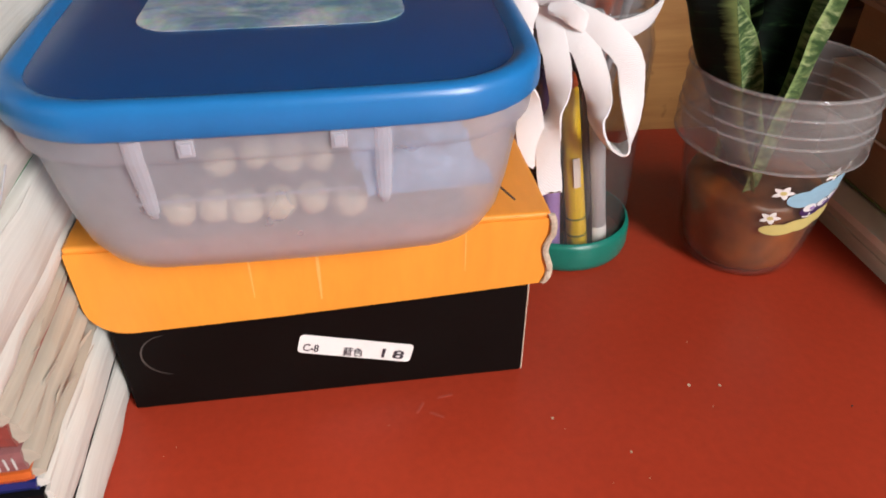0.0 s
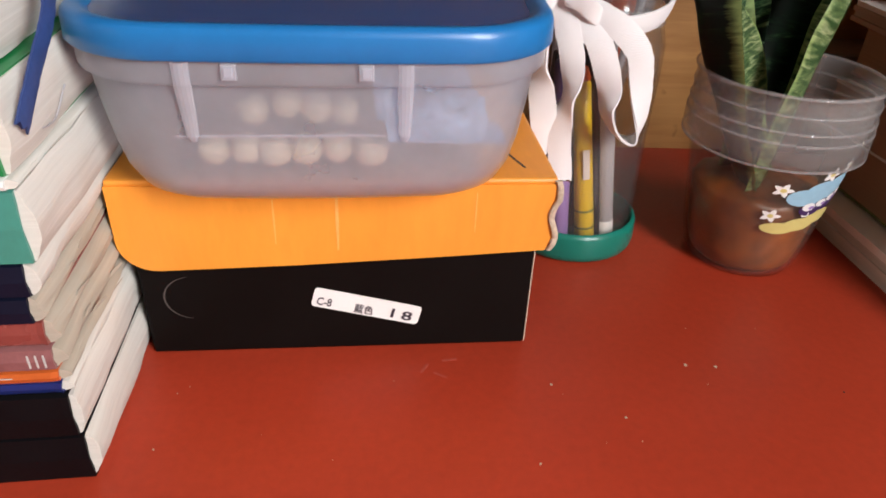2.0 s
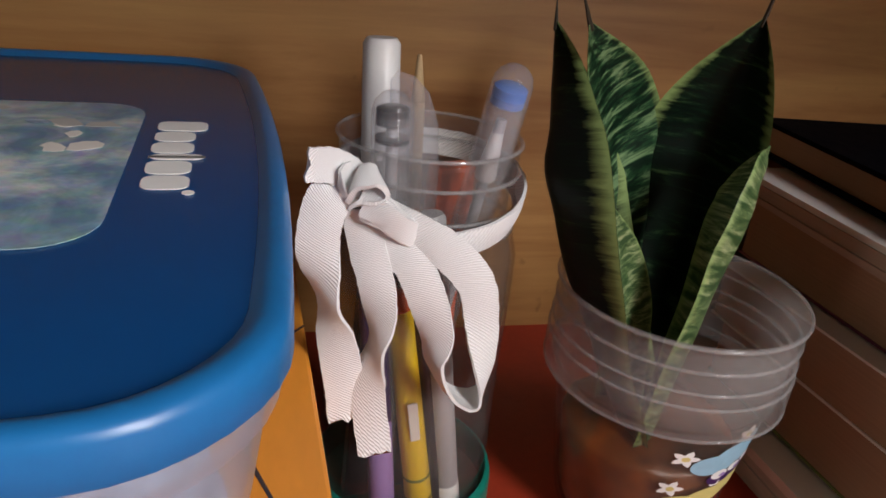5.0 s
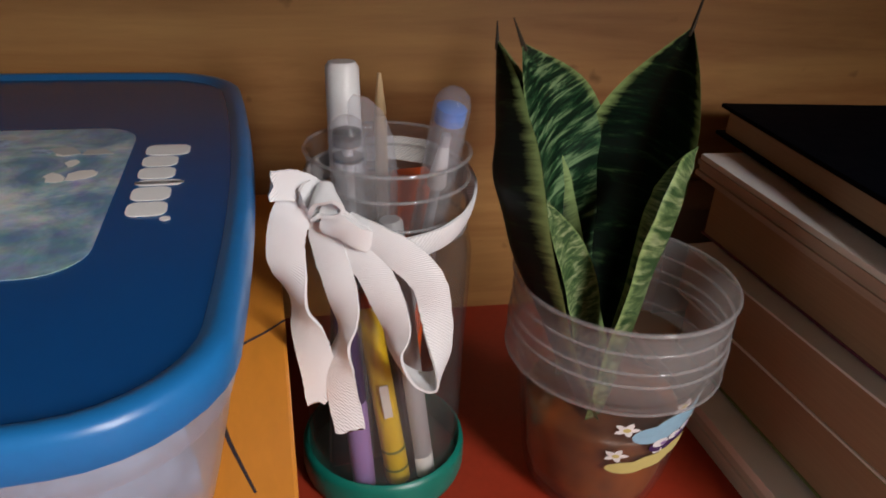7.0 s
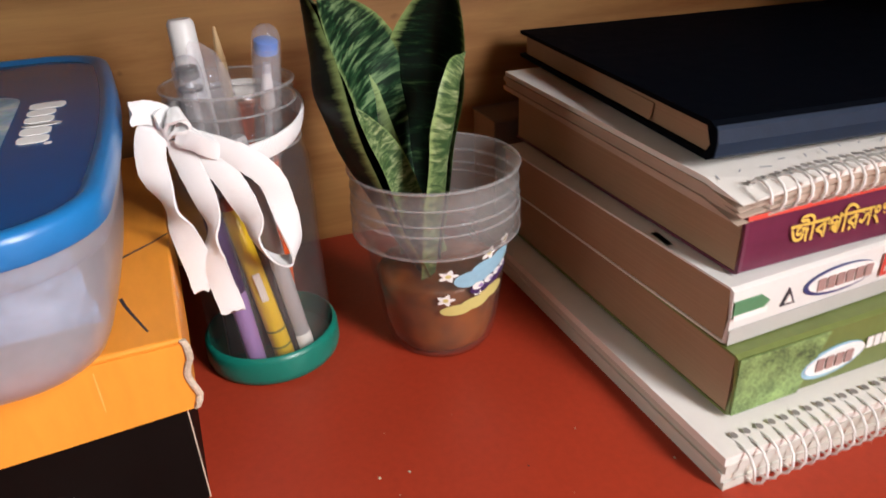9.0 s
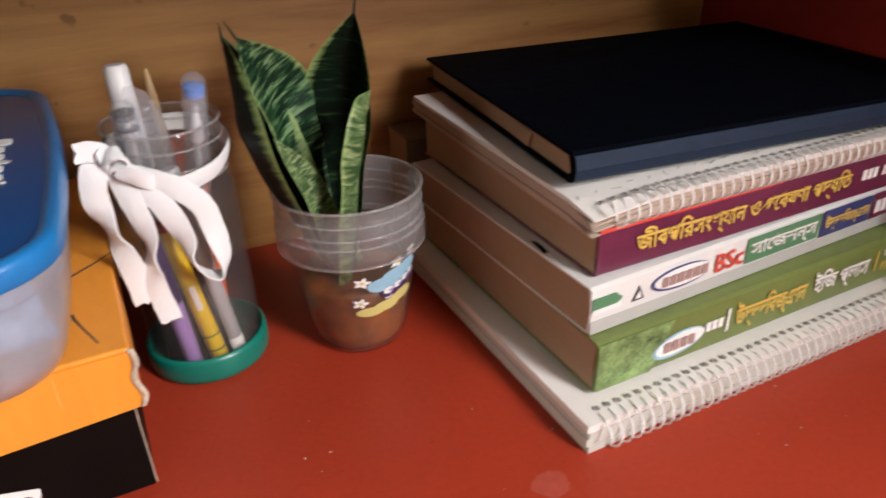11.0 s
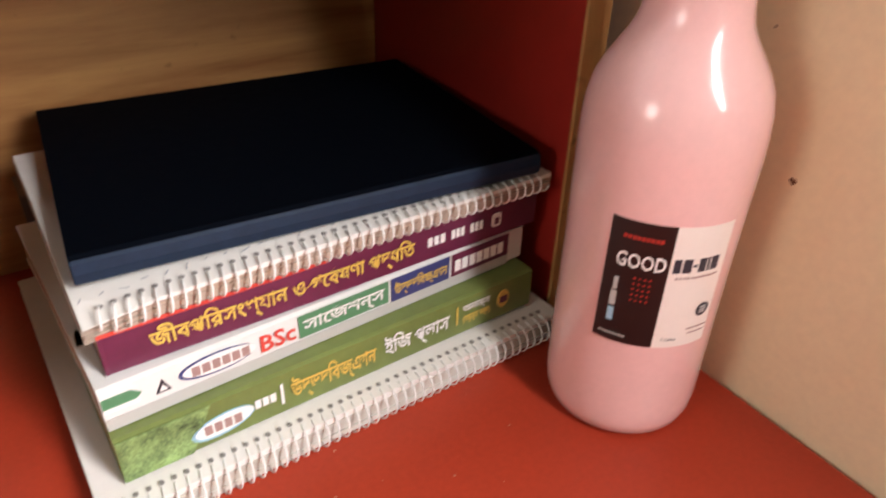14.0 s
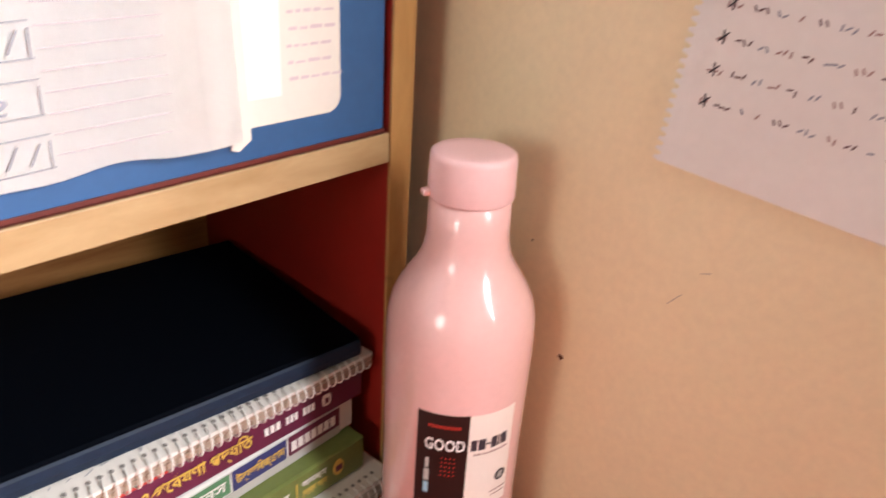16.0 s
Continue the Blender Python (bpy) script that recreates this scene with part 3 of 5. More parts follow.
board = tagged(part("blue_board", block(-0.59, FY + 0.004, 0.2728, 0.5700, FY + 0.010, 0.7295, 0.001), M_BOARD),
               "blue board closing the upper shelf, with papers on it", "board")
SKEW = pose(0.5715, FY, 0.263, 0, -0.6, 2.4) @ pose(-0.5715, -FY, -0.263)
for o in shelf.children:
    if o.name.startswith("shelf_board") or (o.name.startswith("edge_band") and o.dimensions.x > 0.5):
        o.matrix_local = SKEW
board.matrix_world = SKEW
foot_line = part("worn_edge", block(-0.59, FY + 0.0030, 0.2728, 0.5700, FY + 0.0042, 0.2750), M_MAROON, board, "dark maroon line along the lower edge")

# ---------------------------------------------------------------- papers on the blue board


def sheet(name, outline, y, material, label, category="paper", bulge=0.0, thick=0.0004):
    """A paper in the x, z plane; the outline runs round it. It bows out of the wall a little."""
    xs = [p[0] for p in outline]
    zs = [p[1] for p in outline]
    cx, cz = sum(xs) / len(xs), sum(zs) / len(zs)
    bm = bmesh.new()
    front = [bm.verts.new((x, y - thick, z)) for x, z in outline]
    back = [bm.verts.new((x, y, z)) for x, z in outline]
    bm.faces.new(front)
    bm.faces.new(back[::-1])
    n = len(front)
    for i in range(n):
        bm.faces.new((front[i], back[i], back[(i + 1) % n], front[(i + 1) % n]))
    ob = tagged(part(name, bm, material), label, category)
    ob.matrix_world = SKEW
    return ob


BF = FY + 0.004
card_outline = [(x + 0.4825, z + 0.392) for x, z in rrect(0.105, 0.20, 0.009, 5)]
card = sheet("paper_card", card_outline, BF - 0.0006, M_CARD, "cream card with rounded corners and faint handwriting")
slip = sheet("paper_slip", [(0.452, 0.307), (0.4945, 0.306), (0.4955, 0.40), (0.452, 0.40)], BF - 0.0014, M_PAPER_W, "small white paper slip over the card")
rng = random.Random(11)
for i in range(9):
    z = 0.313 + i * 0.0085
    x = 0.499 + rng.uniform(0, 0.003)
    while x < 0.529:
        w = rng.uniform(0.003, 0.008)
        b = bar("faded_writing", M_RULE, card, FRONT @ pose(0, 0, -BF + 0.0010 + 0.0001), x, z, x + w, z + rng.uniform(0.0012, 0.002), 0.0001)
        b.matrix_local = pose(0, BF - 0.0011, 0, 90, 0, 0)
        x += w + 0.0015
mk = part("pen_stroke", slab(rrect(0.0085, 0.0010, 0.0004, 2), 0.0001), M_INK, slip)
mk.matrix_local = pose(0.469, BF - 0.0019, 0.336, 90, -48, 0)

# the big ruled sheet hangs proud of the board and curls at its foot
bm = bmesh.new()
NX, NZ = 56, 22
rows = []
for j in range(NZ + 1):
    row = []
    for i in range(NX + 1):
        x = 0.10 + (0.464 - 0.10) * i / NX
        foot = 0.2785 + 0.0045 * min(1, max(0, x - 0.24) / 0.06) + 0.0022 * math.sin(x * 38) + 0.0014 * math.sin(x * 110 + 1) + max(0, x - 0.33) * 0.075 - max(0, x - 0.452) * 0.25
        z = foot + (0.52 - foot) * j / NZ
        low = 1 - j / NZ
        y = BF - 0.003 - 0.004 * low ** 2 - 0.002 * math.sin(x * 30) * low - (0.0045 * math.exp(-((x - 0.452) / 0.010) ** 2)) * (0.5 + low)
        row.append(bm.verts.new((x, y, z)))
    rows.append(row)
for j in range(NZ):
    for i in range(NX):
        bm.faces.new((rows[j][i], rows[j][i + 1], rows[j + 1][i + 1], rows[j + 1][i]))
bmesh.ops.solidify(bm, geom=bm.faces[:], thickness=0.0003)
ruled = tagged(smooth(part("ruled_paper", bm, M_PAPER_W)), "large white ruled paper with boxed handwriting, torn wavy foot", "paper")
ruled.matrix_world = SKEW
fold_piece = sheet("paper_fold", [(0.462, 0.283), (0.466, 0.2815), (0.474, 0.2865), (0.4715, 0.40), (0.462, 0.40)], BF - 0.002, M_CARD, "folded narrow cream paper edge", thick=0.0006)
rng = random.Random(3)


def on_ruled(name, mat, x, z, w, h, rot=0.0):
    s = part(name, slab(rrect(w, h, min(w, h) * 0.45, 2), 0.0002), mat, ruled)
    low = 1 - (z - 0.276) / 0.244
    y = BF - 0.0036 - 0.004 * low ** 2 - 0.002 * math.sin(x * 30) * low
    s.matrix_local = pose(x, y - 0.0009, z, 90, -rot, 0)


for i in range(13):
    z = 0.300 + i * 0.0085
    on_ruled("ruled_line", M_RULE, 0.405, z, 0.052, 0.0004, 1)
    on_ruled("ruled_line", M_RULE, 0.28, z - 0.001, 0.12, 0.0004, 1)
for r in range(3):
    z0 = 0.300 + r * 0.022
    if r == 1:
        writing("handwriting", "30.5.2", M_INK_BLUE, ruled, pose(0.322, BF - 0.0088, z0 - 0.0034, 90, 0, 0), 0.042, 0.0066, "dark handwritten digits", shear=0.25)
        continue
    for k in range(7):
        x = 0.320 + k * 0.0085
        on_ruled("pen_stroke", M_INK_BLUE, x, z0 + rng.uniform(-0.001, 0.001), 0.010, 0.0007, 62 + rng.uniform(-14, 14))
for z0 in (0.300, 0.322, 0.344):
    on_ruled("pen_stroke", M_INK_BLUE, 0.347, z0 + 0.0075, 0.062, 0.0005, 2)
    on_ruled("pen_stroke", M_INK_BLUE, 0.347, z0 - 0.0065, 0.062, 0.0005, 2)
    on_ruled("pen_stroke", M_INK_BLUE, 0.377, z0, 0.012, 0.0005, 88)

# spiral-torn note on the right wall
note = thing("wall_note", pose(WX - 0.0012, 0.051, 0.287, 0, 0, -90) @ pose(0, 0, 0, 0, 4.5, 0), "white torn notebook page with dated handwriting stuck to the wall", "paper")
W, H = 0.15, 0.19
pts = []
for i in range(38):
    z = i / 38 * H
    for u, x in ((0.0, 0.0006), (0.12, -0.0016), (0.3, -0.0024), (0.5, -0.0018), (0.62, 0.0006), (0.8, 0.0016)):
        pts.append((x, z + u * H / 38))
pts += [(0.0, H), (W, H), (W, 0.0)]
bm = bmesh.new()
f = [bm.verts.new((x, -0.0006, z)) for x, z in pts]
g = [bm.verts.new((x, -0.0002, z)) for x, z in pts]
bm.faces.new(f)
bm.faces.new(g[::-1])
for i in range(len(f)):
    bm.faces.new((f[i], g[i], g[(i + 1) % len(g)], f[(i + 1) % len(f)]))
part("page", bm, M_PAPER, note)
rng = random.Random(21)
for r in range(9):
    z = 0.036 + r * 0.0152
    x = 0.014
    k = 0
    while x < 0.135:
        w = rng.uniform(0.005, 0.010)
        mat = (M_INK_FADED, M_INK_BROWN, M_INK_BLUE)[k % 3]
        for g2 in range(int(w / 0.0027)):
            s = part("pen_stroke", slab(rrect(0.0030, 0.0009, 0.0004, 2), 0.0001), mat, note)
            s.matrix_local = pose(x + g2 * 0.0027, -0.0008, z + rng.uniform(-0.0006, 0.0006), 90, -rng.choice((35, 60, 85, 120, 10)), 0)
        x += w + 0.0025
        k += 1
    for rot in (48, 100):
        s = part("pen_stroke", slab(rrect(0.0065, 0.0008, 0.0003, 2), 0.0001), M_INK, note)
        s.matrix_local = pose(0.016, -0.0009, z + 0.0005, 90, -rot, 0)
for y, z, w, h, rot in ((0.090, 0.143, 0.0042, 0.0026, 10), (0.123, 0.214, 0.0016, 0.0012, 0), (0.090, 0.1415, 0.002, 0.0012, 50)):
    s = part("stain", slab(rrect(w, h, h * 0.45, 3), 0.0002), surface("brown_speck", (0.14, 0.06, 0.02), 0.7), east)
    s.matrix_local = pose(WX - 0.0003, y, z, 90, rot, -90)
for y, z, w, rot in ((0.0255, 0.214, 0.011, 52), (0.012, 0.235, 0.006, 20)):
    s = part("scratch", slab(rrect(w, 0.0005, 0.0002, 2), 0.0002), M_TORN, east)
    s.matrix_local = pose(WX - 0.0003, y, z, 90, -rot, -90)

# ---------------------------------------------------------------- cardboard box
box = thing("cardboard_box", pose(-0.054, 0.235, 0, 0, 0, 2.6), "black cardboard box with orange lid and white size sticker", "box")
BW, BD = 0.1475, 0.195
part("box_body", block(0, 0, 0.0003, BW, BD, 0.070, 0.0012), M_BLACK_CARD, box, "matt black cardboard body")
lid = part("lid", block(-0.0035, -0.0035, 0.0745, BW + 0.0045, BD + 0.004, 0.0772, 0.0011), M_ORANGE, box, "orange cardboard lid with a crushed corner")
# the front flap has a rounded foot on one side and a lower edge that slopes
front = [(-0.0035, 0.0750), (-0.0035, 0.0532)]
front += [(-0.0035 + 0.013 * (1 - math.cos(a)), 0.0532 - 0.012 * math.sin(a)) for a in [i * math.pi / 16 for i in range(1, 9)]]
front += [(0.06, 0.0428), (0.11, 0.0453), (BW + 0.0045, 0.0478), (BW + 0.0045, 0.0750)]
bm = loft([[(x, -0.0038, z) for x, z in front], [(x, -0.0020, z) for x, z in front]], (True, True))
part("front_flap", bm, M_ORANGE, lid)
side = [(-0.0020, 0.0750), (-0.0020, 0.049), (0.05, 0.046), (BD + 0.004, 0.046), (BD + 0.004, 0.0750)]
part("side_flap", loft([[(BW + 0.0028, y, z) for y, z in side], [(BW + 0.0045, y, z) for y, z in side]], (True, True)), M_ORANGE, lid)
part("side_flap", loft([[(-0.0035, y, z) for y, z in side], [(-0.0020, y, z) for y, z in side]], (True, True)), M_ORANGE, lid)
rng = random.Random(8)
torn = []
for i in range(12):
    z = 0.0765 - i * 0.0026
    torn.append((BW + 0.0042 + 0.0012 * math.sin(i * 0.9) + rng.uniform(0, 0.0006), -0.0042 + rng.uniform(-0.0005, 0.0004), z))
bm = loft([[Vector(p) + Vector((0.0013 * math.cos(a), 0.0010 * math.sin(a), 0)) for a in [k * math.tau / 8 for k in range(8)]] for p in torn], (True, True))
part("torn_edge", bm, M_TORN, lid, "frayed bare cardboard edge")
inv = box.matrix_world.inverted()


def stroke(name, pts, width, mat, parent, z):
    C = curve_points([inv @ Vector((x, y, z)) for x, y in pts], 6)
    L = []
    R = []
    for i, c in enumerate(C):
        d = (C[min(i + 1, len(C) - 1)] - C[max(i - 1, 0)]).normalized()
        n = Vector((-d.y, d.x, 0)) * width / 2 * (1.2 - 0.6 * i / len(C))
        L.append((c.x + n.x, c.y + n.y))
        R.append((c.x - n.x, c.y - n.y))
    o = part(name, slab(L + R[::-1], 0.0002), mat, parent)
    o.matrix_local = pose(0, 0, 0.0772)
    return o


stroke("slot", ((0.074, 0.307), (0.080, 0.3125), (0.0875, 0.319), (0.094, 0.326)), 0.0011, M_INK, lid, 0.077)
stroke("slot", ((0.077, 0.274), (0.0795, 0.266), (0.083, 0.257), (0.087, 0.247)), 0.0011, M_INK, lid, 0.077)
# worn corner and pale creases of the lid's front
part("worn_edge", block(BW - 0.0002, 0.0001, 0.0012, BW + 0.0003, 0.0007, 0.0455, 0.0001), M_TORN, box, "rubbed bare cardboard edge")
M_CREASE = surface("pale_orange_crease", (0.84, 0.42, 0.11), 0.5, scale=60.0, amount=0.15)
for x, z0, z1, w in ((0.0735, 0.0490, 0.0735, 0.0011), (0.0515, 0.0520, 0.0735, 0.0006), (0.1230, 0.0560, 0.0720, 0.0005)):
    cr = part("crease", slab([(-w * 0.25, z0), (w * 0.25, z0), (w / 2, (z0 + z1) / 2), (w * 0.4, z1), (-w * 0.4, z1), (-w / 2, (z0 + z1) / 2)], 0.0001), M_CREASE, lid)
    cr.matrix_local = pose(x, -0.00385, 0, 90, 0, 0)
# size sticker on the black front
st = part("size_sticker", slab(rrect(0.0425, 0.0088, 0.0016, 4), 0.0002), M_STICKER, box, "white paper size sticker, stuck on askew")
st.matrix_local = pose(0.0835, -0.0001, 0.0208, 90, 14.5, 0)
writing("sticker_writing", "C-8", M_INK, st, pose(-0.0195, -0.0033, 0.0002), 0.0058, 0.0038, lift=0.0002)
writing("sticker_writing", "蓝色", M_INK, st, pose(-0.0048, -0.0036, 0.0002), 0.0076, 0.0042, lift=0.0002)
writing("sticker_writing", "1", M_INK, st, pose(0.0098, -0.0030, 0.0002), 0.0012, 0.0044, lift=0.0002)
writing("sticker_writing", "8", M_INK, st, pose(0.0140, -0.0032, 0.0002), 0.0044, 0.0044, lift=0.0002)
dent = []
for i in range(15):
    a = radians(95 + i * 12)
    dent.append((0.0185 + 0.0105 * math.cos(a) * -1 * -1, 0.0265 + 0.0095 * math.sin(a)))
bm = bmesh.new()
prev = None
for i, (x, z) in enumerate(dent):
    k = 0.0003 * math.sin(math.pi * (i + 0.4) / 15.4)
    a = radians(95 + i * 12)
    p0 = bm.verts.new((x - math.cos(a) * k, -0.0002, z - math.sin(a) * k))
    p1 = bm.verts.new((x + math.cos(a) * k, -0.0002, z + math.sin(a) * k))
    if prev:
        bm.faces.new((prev[0], prev[1], p1, p0))
    prev = (p0, p1)
part("crease", bm, surface("grey_crease", (0.07, 0.06, 0.055), 0.5), box, "curved crease in the cardboard")

# ---------------------------------------------------------------- food container on the box
tub = thing("food_container", pose(0.0117, 0.3214, 0.0776, 0, 0, 3.0), "frosted plastic food container with blue lid and worn sticker", "container")
LW, LD, LR, BOW = 0.1385, 0.2345, 0.0270, 0.0066


def tub_ring(inset, z, n=8):
    """The container's outline, drawn in by inset: rounded corners and long sides that bow outwards."""
    w, d = LW - 2 * inset, LD - 2 * inset
    pts = []
    base = rrect(w, d, max(LR - inset * 0.6, 0.012), n)
    for (x0, y0), (x1, y1) in zip(base, base[1:] + base[:1]):
        m = 10 if math.hypot(x1 - x0, y1 - y0) > 0.02 else 1
        for k in range(m):
            x, y = x0 + (x1 - x0) * k / m, y0 + (y1 - y0) * k / m
            pts.append((x + math.copysign(BOW * (1 - (2 * y / d) ** 2), x), y + math.copysign(0.0022 * (1 - (2 * x / w) ** 2), y), z))
    return pts


outer = [(0.0230, 0.0), (0.0165, 0.0009), (0.0118, 0.0042), (0.0090, 0.0100), (0.0070, 0.0190), (0.0052, 0.0320), (0.0042, 0.0418), (0.0022, 0.0426), (0.0018, 0.0440), (0.0018, 0.0500)]
rings = [tub_ring(i, z) for i, z in outer] + [tub_ring(i + 0.0011, max(z, 0.0010)) for i, z in outer[::-1]]
smooth(part("container_body", loft(rings, (True, True)), M_FROST, tub, "cloudy translucent plastic body"), 0.9)
FYT = -LD / 2 - 0.0022   # the container's front at the lid
for x in (-0.0350, 0.0252):
    part("rib", loft([[(x + 0.0024 * k * math.cos(a), FYT + 0.0036 + back - 0.0016 * k * math.sin(a), z) for a in [j * math.pi / 6 for j in range(7)]]
                      for z, k, back in ((0.0492, 1.0, -0.0012), (0.0430, 1.0, -0.0008), (0.0340, 0.9, 0.0012), (0.0270, 0.75, 0.0022), (0.0250, 0.45, 0.0028))], (True, True)), M_CLIP, tub, "pale moulded rib")
for x in (-0.0222, 0.0144):
    clip = part("clip_window", block(x - 0.0021, FYT + 0.0006, 0.0445, x + 0.0021, FYT + 0.0022, 0.0492, 0.0004), M_CLIP, tub, "small moulded clip")
    part("clip_slot", block(x - 0.0012, FYT + 0.0002, 0.0455, x + 0.0012, FYT + 0.0008, 0.0484, 0.0002), M_FROST, clip)
lidr = [(0.0006, 0.0496), (0.0, 0.0504), (0.0002, 0.0563), (0.0007, 0.0579), (0.0018, 0.0588), (0.0036, 0.0590), (0.0050, 0.0586), (0.0060, 0.0575), (0.0068, 0.0571),
        (0.0068, 0.0556), (0.0030, 0.0550), (0.0020, 0.0500)]
lid2 = part("lid", loft([tub_ring(i, z) for i, z in lidr], loop=True), M_LID, tub, "blue plastic snap lid with raised rim")
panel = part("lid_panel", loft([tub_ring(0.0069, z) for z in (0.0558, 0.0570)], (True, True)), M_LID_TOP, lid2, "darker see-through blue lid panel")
smooth(lid2, 0.9)
ZT = 0.0571
STX, STY = -0.0030, -0.0100   # middle of the sticker
stick = part("lid_sticker", slab([(x + STX, y + STY) for x, y in rrect(0.082, 0.106, 0.013, 6)], 0.0002), M_LIDSTICK, lid2, "rubbed food sticker in pale blue and cream")
stick.location = (0, 0, ZT + 0.0001)
rng = random.Random(14)
for i in range(26):
    k = rng.uniform(0.002, 0.0055)
    o = [(k * math.cos(a) * rng.uniform(0.6, 1.3), k * 0.7 * math.sin(a) * rng.uniform(0.6, 1.3)) for a in [j * math.tau / 9 for j in range(9)]]
    f = part("food_shape", slab(o, 0.00008), rng.choice((M_CARD, M_POUCH, M_SPINE_GREY, M_CARD)), stick)
    f.matrix_local = pose(rng.uniform(-0.035, 0.028), rng.uniform(-0.005, 0.036), 0.0002 + i * 0.00001, 0, 0, rng.uniform(0, 180))
# maker's mark as six plain blocks, reading along the lid
yy = 0.0235
for i, (h, w) in enumerate(((0.0135, 0.0095), (0.0105, 0.0090), (0.0105, 0.0092), (0.0135, 0.0042), (0.0105, 0.0098), (0.0105, 0.0092))):
    b = part("mark_block", slab([(x, y) for x, y in rrect(h, w, 0.0028, 3)], 0.0002), M_PRINT_W, lid2, "white printed mark")
    b.location = (0.0425 + h / 2, yy - w / 2, ZT + 0.0001)
    yy -= w + 0.0011
s = part("mark_block", slab([(0.0014 * math.cos(a), 0.0014 * math.sin(a)) for a in [k * math.tau / 10 for k in range(10)]], 0.0002), M_PRINT_W, lid2)
s.location = (0.0530, yy - 0.001, ZT + 0.0001)

# what shows through the container
sweets = thing("sweets_pack", pose(0.0110, 0.2270, 0.0815, 0, 0, 3.6), "row of round beige sweets in a clear pack", "sweets")
rng = random.Random(21)
for j, count in ((0, 6), (1, 4)):
    for i in range(count):
        bm = bmesh.new()
        bmesh.ops.create_icosphere(bm, subdivisions=3, radius=0.0056 * rng.uniform(0.92, 1.06))
        off = Vector((i, j, 0)) * 3.1
        for v in bm.verts:
            v.co *= 1 + 0.10 * noise.noise(v.co * 260 + off)
        s = smooth(part("sweet", bm, M_CANDY, sweets), 2)
        s.location = (-0.030 + i * 0.0102 + j * 0.013 + rng.uniform(-0.0008, 0.0008), 0.007 + j * 0.012 + rng.uniform(-0.001, 0.001), 0.0075 + j * 0.0095 + rng.uniform(-0.0006, 0.0006) * (1 + 3 * j))
part("pack_edge", block(-0.040, -0.002, 0.0150, 0.035, -0.0012, 0.0160, 0.0003), M_FOIL, sweets)


def pouch(m, w, d, seed, label):
    """A crumpled plastic sachet: creased, with pinched sealed ends."""
    bm = bmesh.new()
    bmesh.ops.create_grid(bm, x_segments=26, y_segments=34, size=0.5)
    for v in bm.verts:
        x, y = v.co.x * w, v.co.y * d
        end = 1 - abs(v.co.y * 2) ** 6
        v.co = Vector((x, y, 0.010 + end * (0.009 * noise.noise(Vector((x * 38, y * 30, seed))) + 0.006 * noise.noise(Vector((x * 90, y * 80, seed + 3))) + 0.0025 * noise.noise(Vector((x * 240, y * 200, seed))))))
    bmesh.ops.solidify(bm, geom=bm.faces[:], thickness=0.0008)
    ob = tagged(smooth(part("crumpled_pouch", bm, M_POUCH), 1.0), label, "pouch", "pouches in the container")
    ob.matrix_world = m


pouch(pose(0.020, 0.335, 0.1045, 0, 0, 3.6), 0.092, 0.150, 2, "crumpled blue and white plastic pouch inside the container")
pouch(pose(0.046, 0.262, 0.1000, 24, 8, 20), 0.042, 0.070, 9, "small crumpled blue pouch leaning behind the sweets")

# ---------------------------------------------------------------- pen jar
JX, JY = 0.130, 0.325
# everything in the jar is laid out about a first axis, then set 9 mm back and a trifle larger
SET = Matrix.Translation((-0.00363, -0.00165, -0.0071)) @ Matrix.Scale(1.033, 4)
jar = thing("pen_jar", pose(0.1307, 0.3341, 0) @ Matrix.Diagonal((1.033, 1.033, 0.982, 1)), "clear plastic jar with teal foot holding pens", "jar")
prof = [(0.0265, 0.004), (0.0290, 0.008), (0.0292, 0.030), (0.0288, 0.060), (0.0294, 0.088), (0.0292, 0.104), (0.0275, 0.1105), (0.0262, 0.114), (0.0262, 0.119),
        (0.0270, 0.1205), (0.0270, 0.1225), (0.0262, 0.124), (0.0262, 0.129), (0.0270, 0.1305), (0.0270, 0.1325), (0.0263, 0.134), (0.0264, 0.1395), (0.0258, 0.1405),
        (0.0248, 0.1395), (0.0247, 0.115), (0.0262, 0.110), (0.0279, 0.103), (0.0280, 0.088), (0.0275, 0.060), (0.0278, 0.030), (0.0272, 0.008)]
smooth(part("jar_wall", lathe(prof, 56, (True, True)), M_JAR, jar, "clear ribbed plastic wall"), 0.9)
foot = [(0.0290, 0.0), (0.0312, 0.0015), (0.0320, 0.0045), (0.0318, 0.0130), (0.0312, 0.0152), (0.0299, 0.0160), (0.0294, 0.0150), (0.0294, 0.0035)]
smooth(part("foot_cap", lathe(foot, 56, (True, True)), M_GREEN_CAP, jar, "shiny teal plastic foot"), 0.9)

PB = 0.012
for z in (0.1140, 0.1215, 0.1315, 0.1400):
    ring = [(0.0268 + 0.0006 * math.cos(a), z + 0.0006 * math.sin(a)) for a in [k * math.tau / 8 for k in range(8)]]
    smooth(part("rib_ring", lathe(ring, 56, loop=True), M_CUP_RIB, jar), 2)


def pen_group(name, label, pieces, category="pen"):
    """Pieces: name, a, b, radius, radius at b, material, rounding."""
    t = thing(name, SET, label, category, "pens in the jar")
    for nm, a, b, ra, rb, mat, rnd in pieces:
        smooth(part(nm, rod(a, b, ra, rb, 16, rnd), mat, t), 0.9)
    return t


def along(a, b, t):
    return tuple(Vector(a).lerp(Vector(b), t))


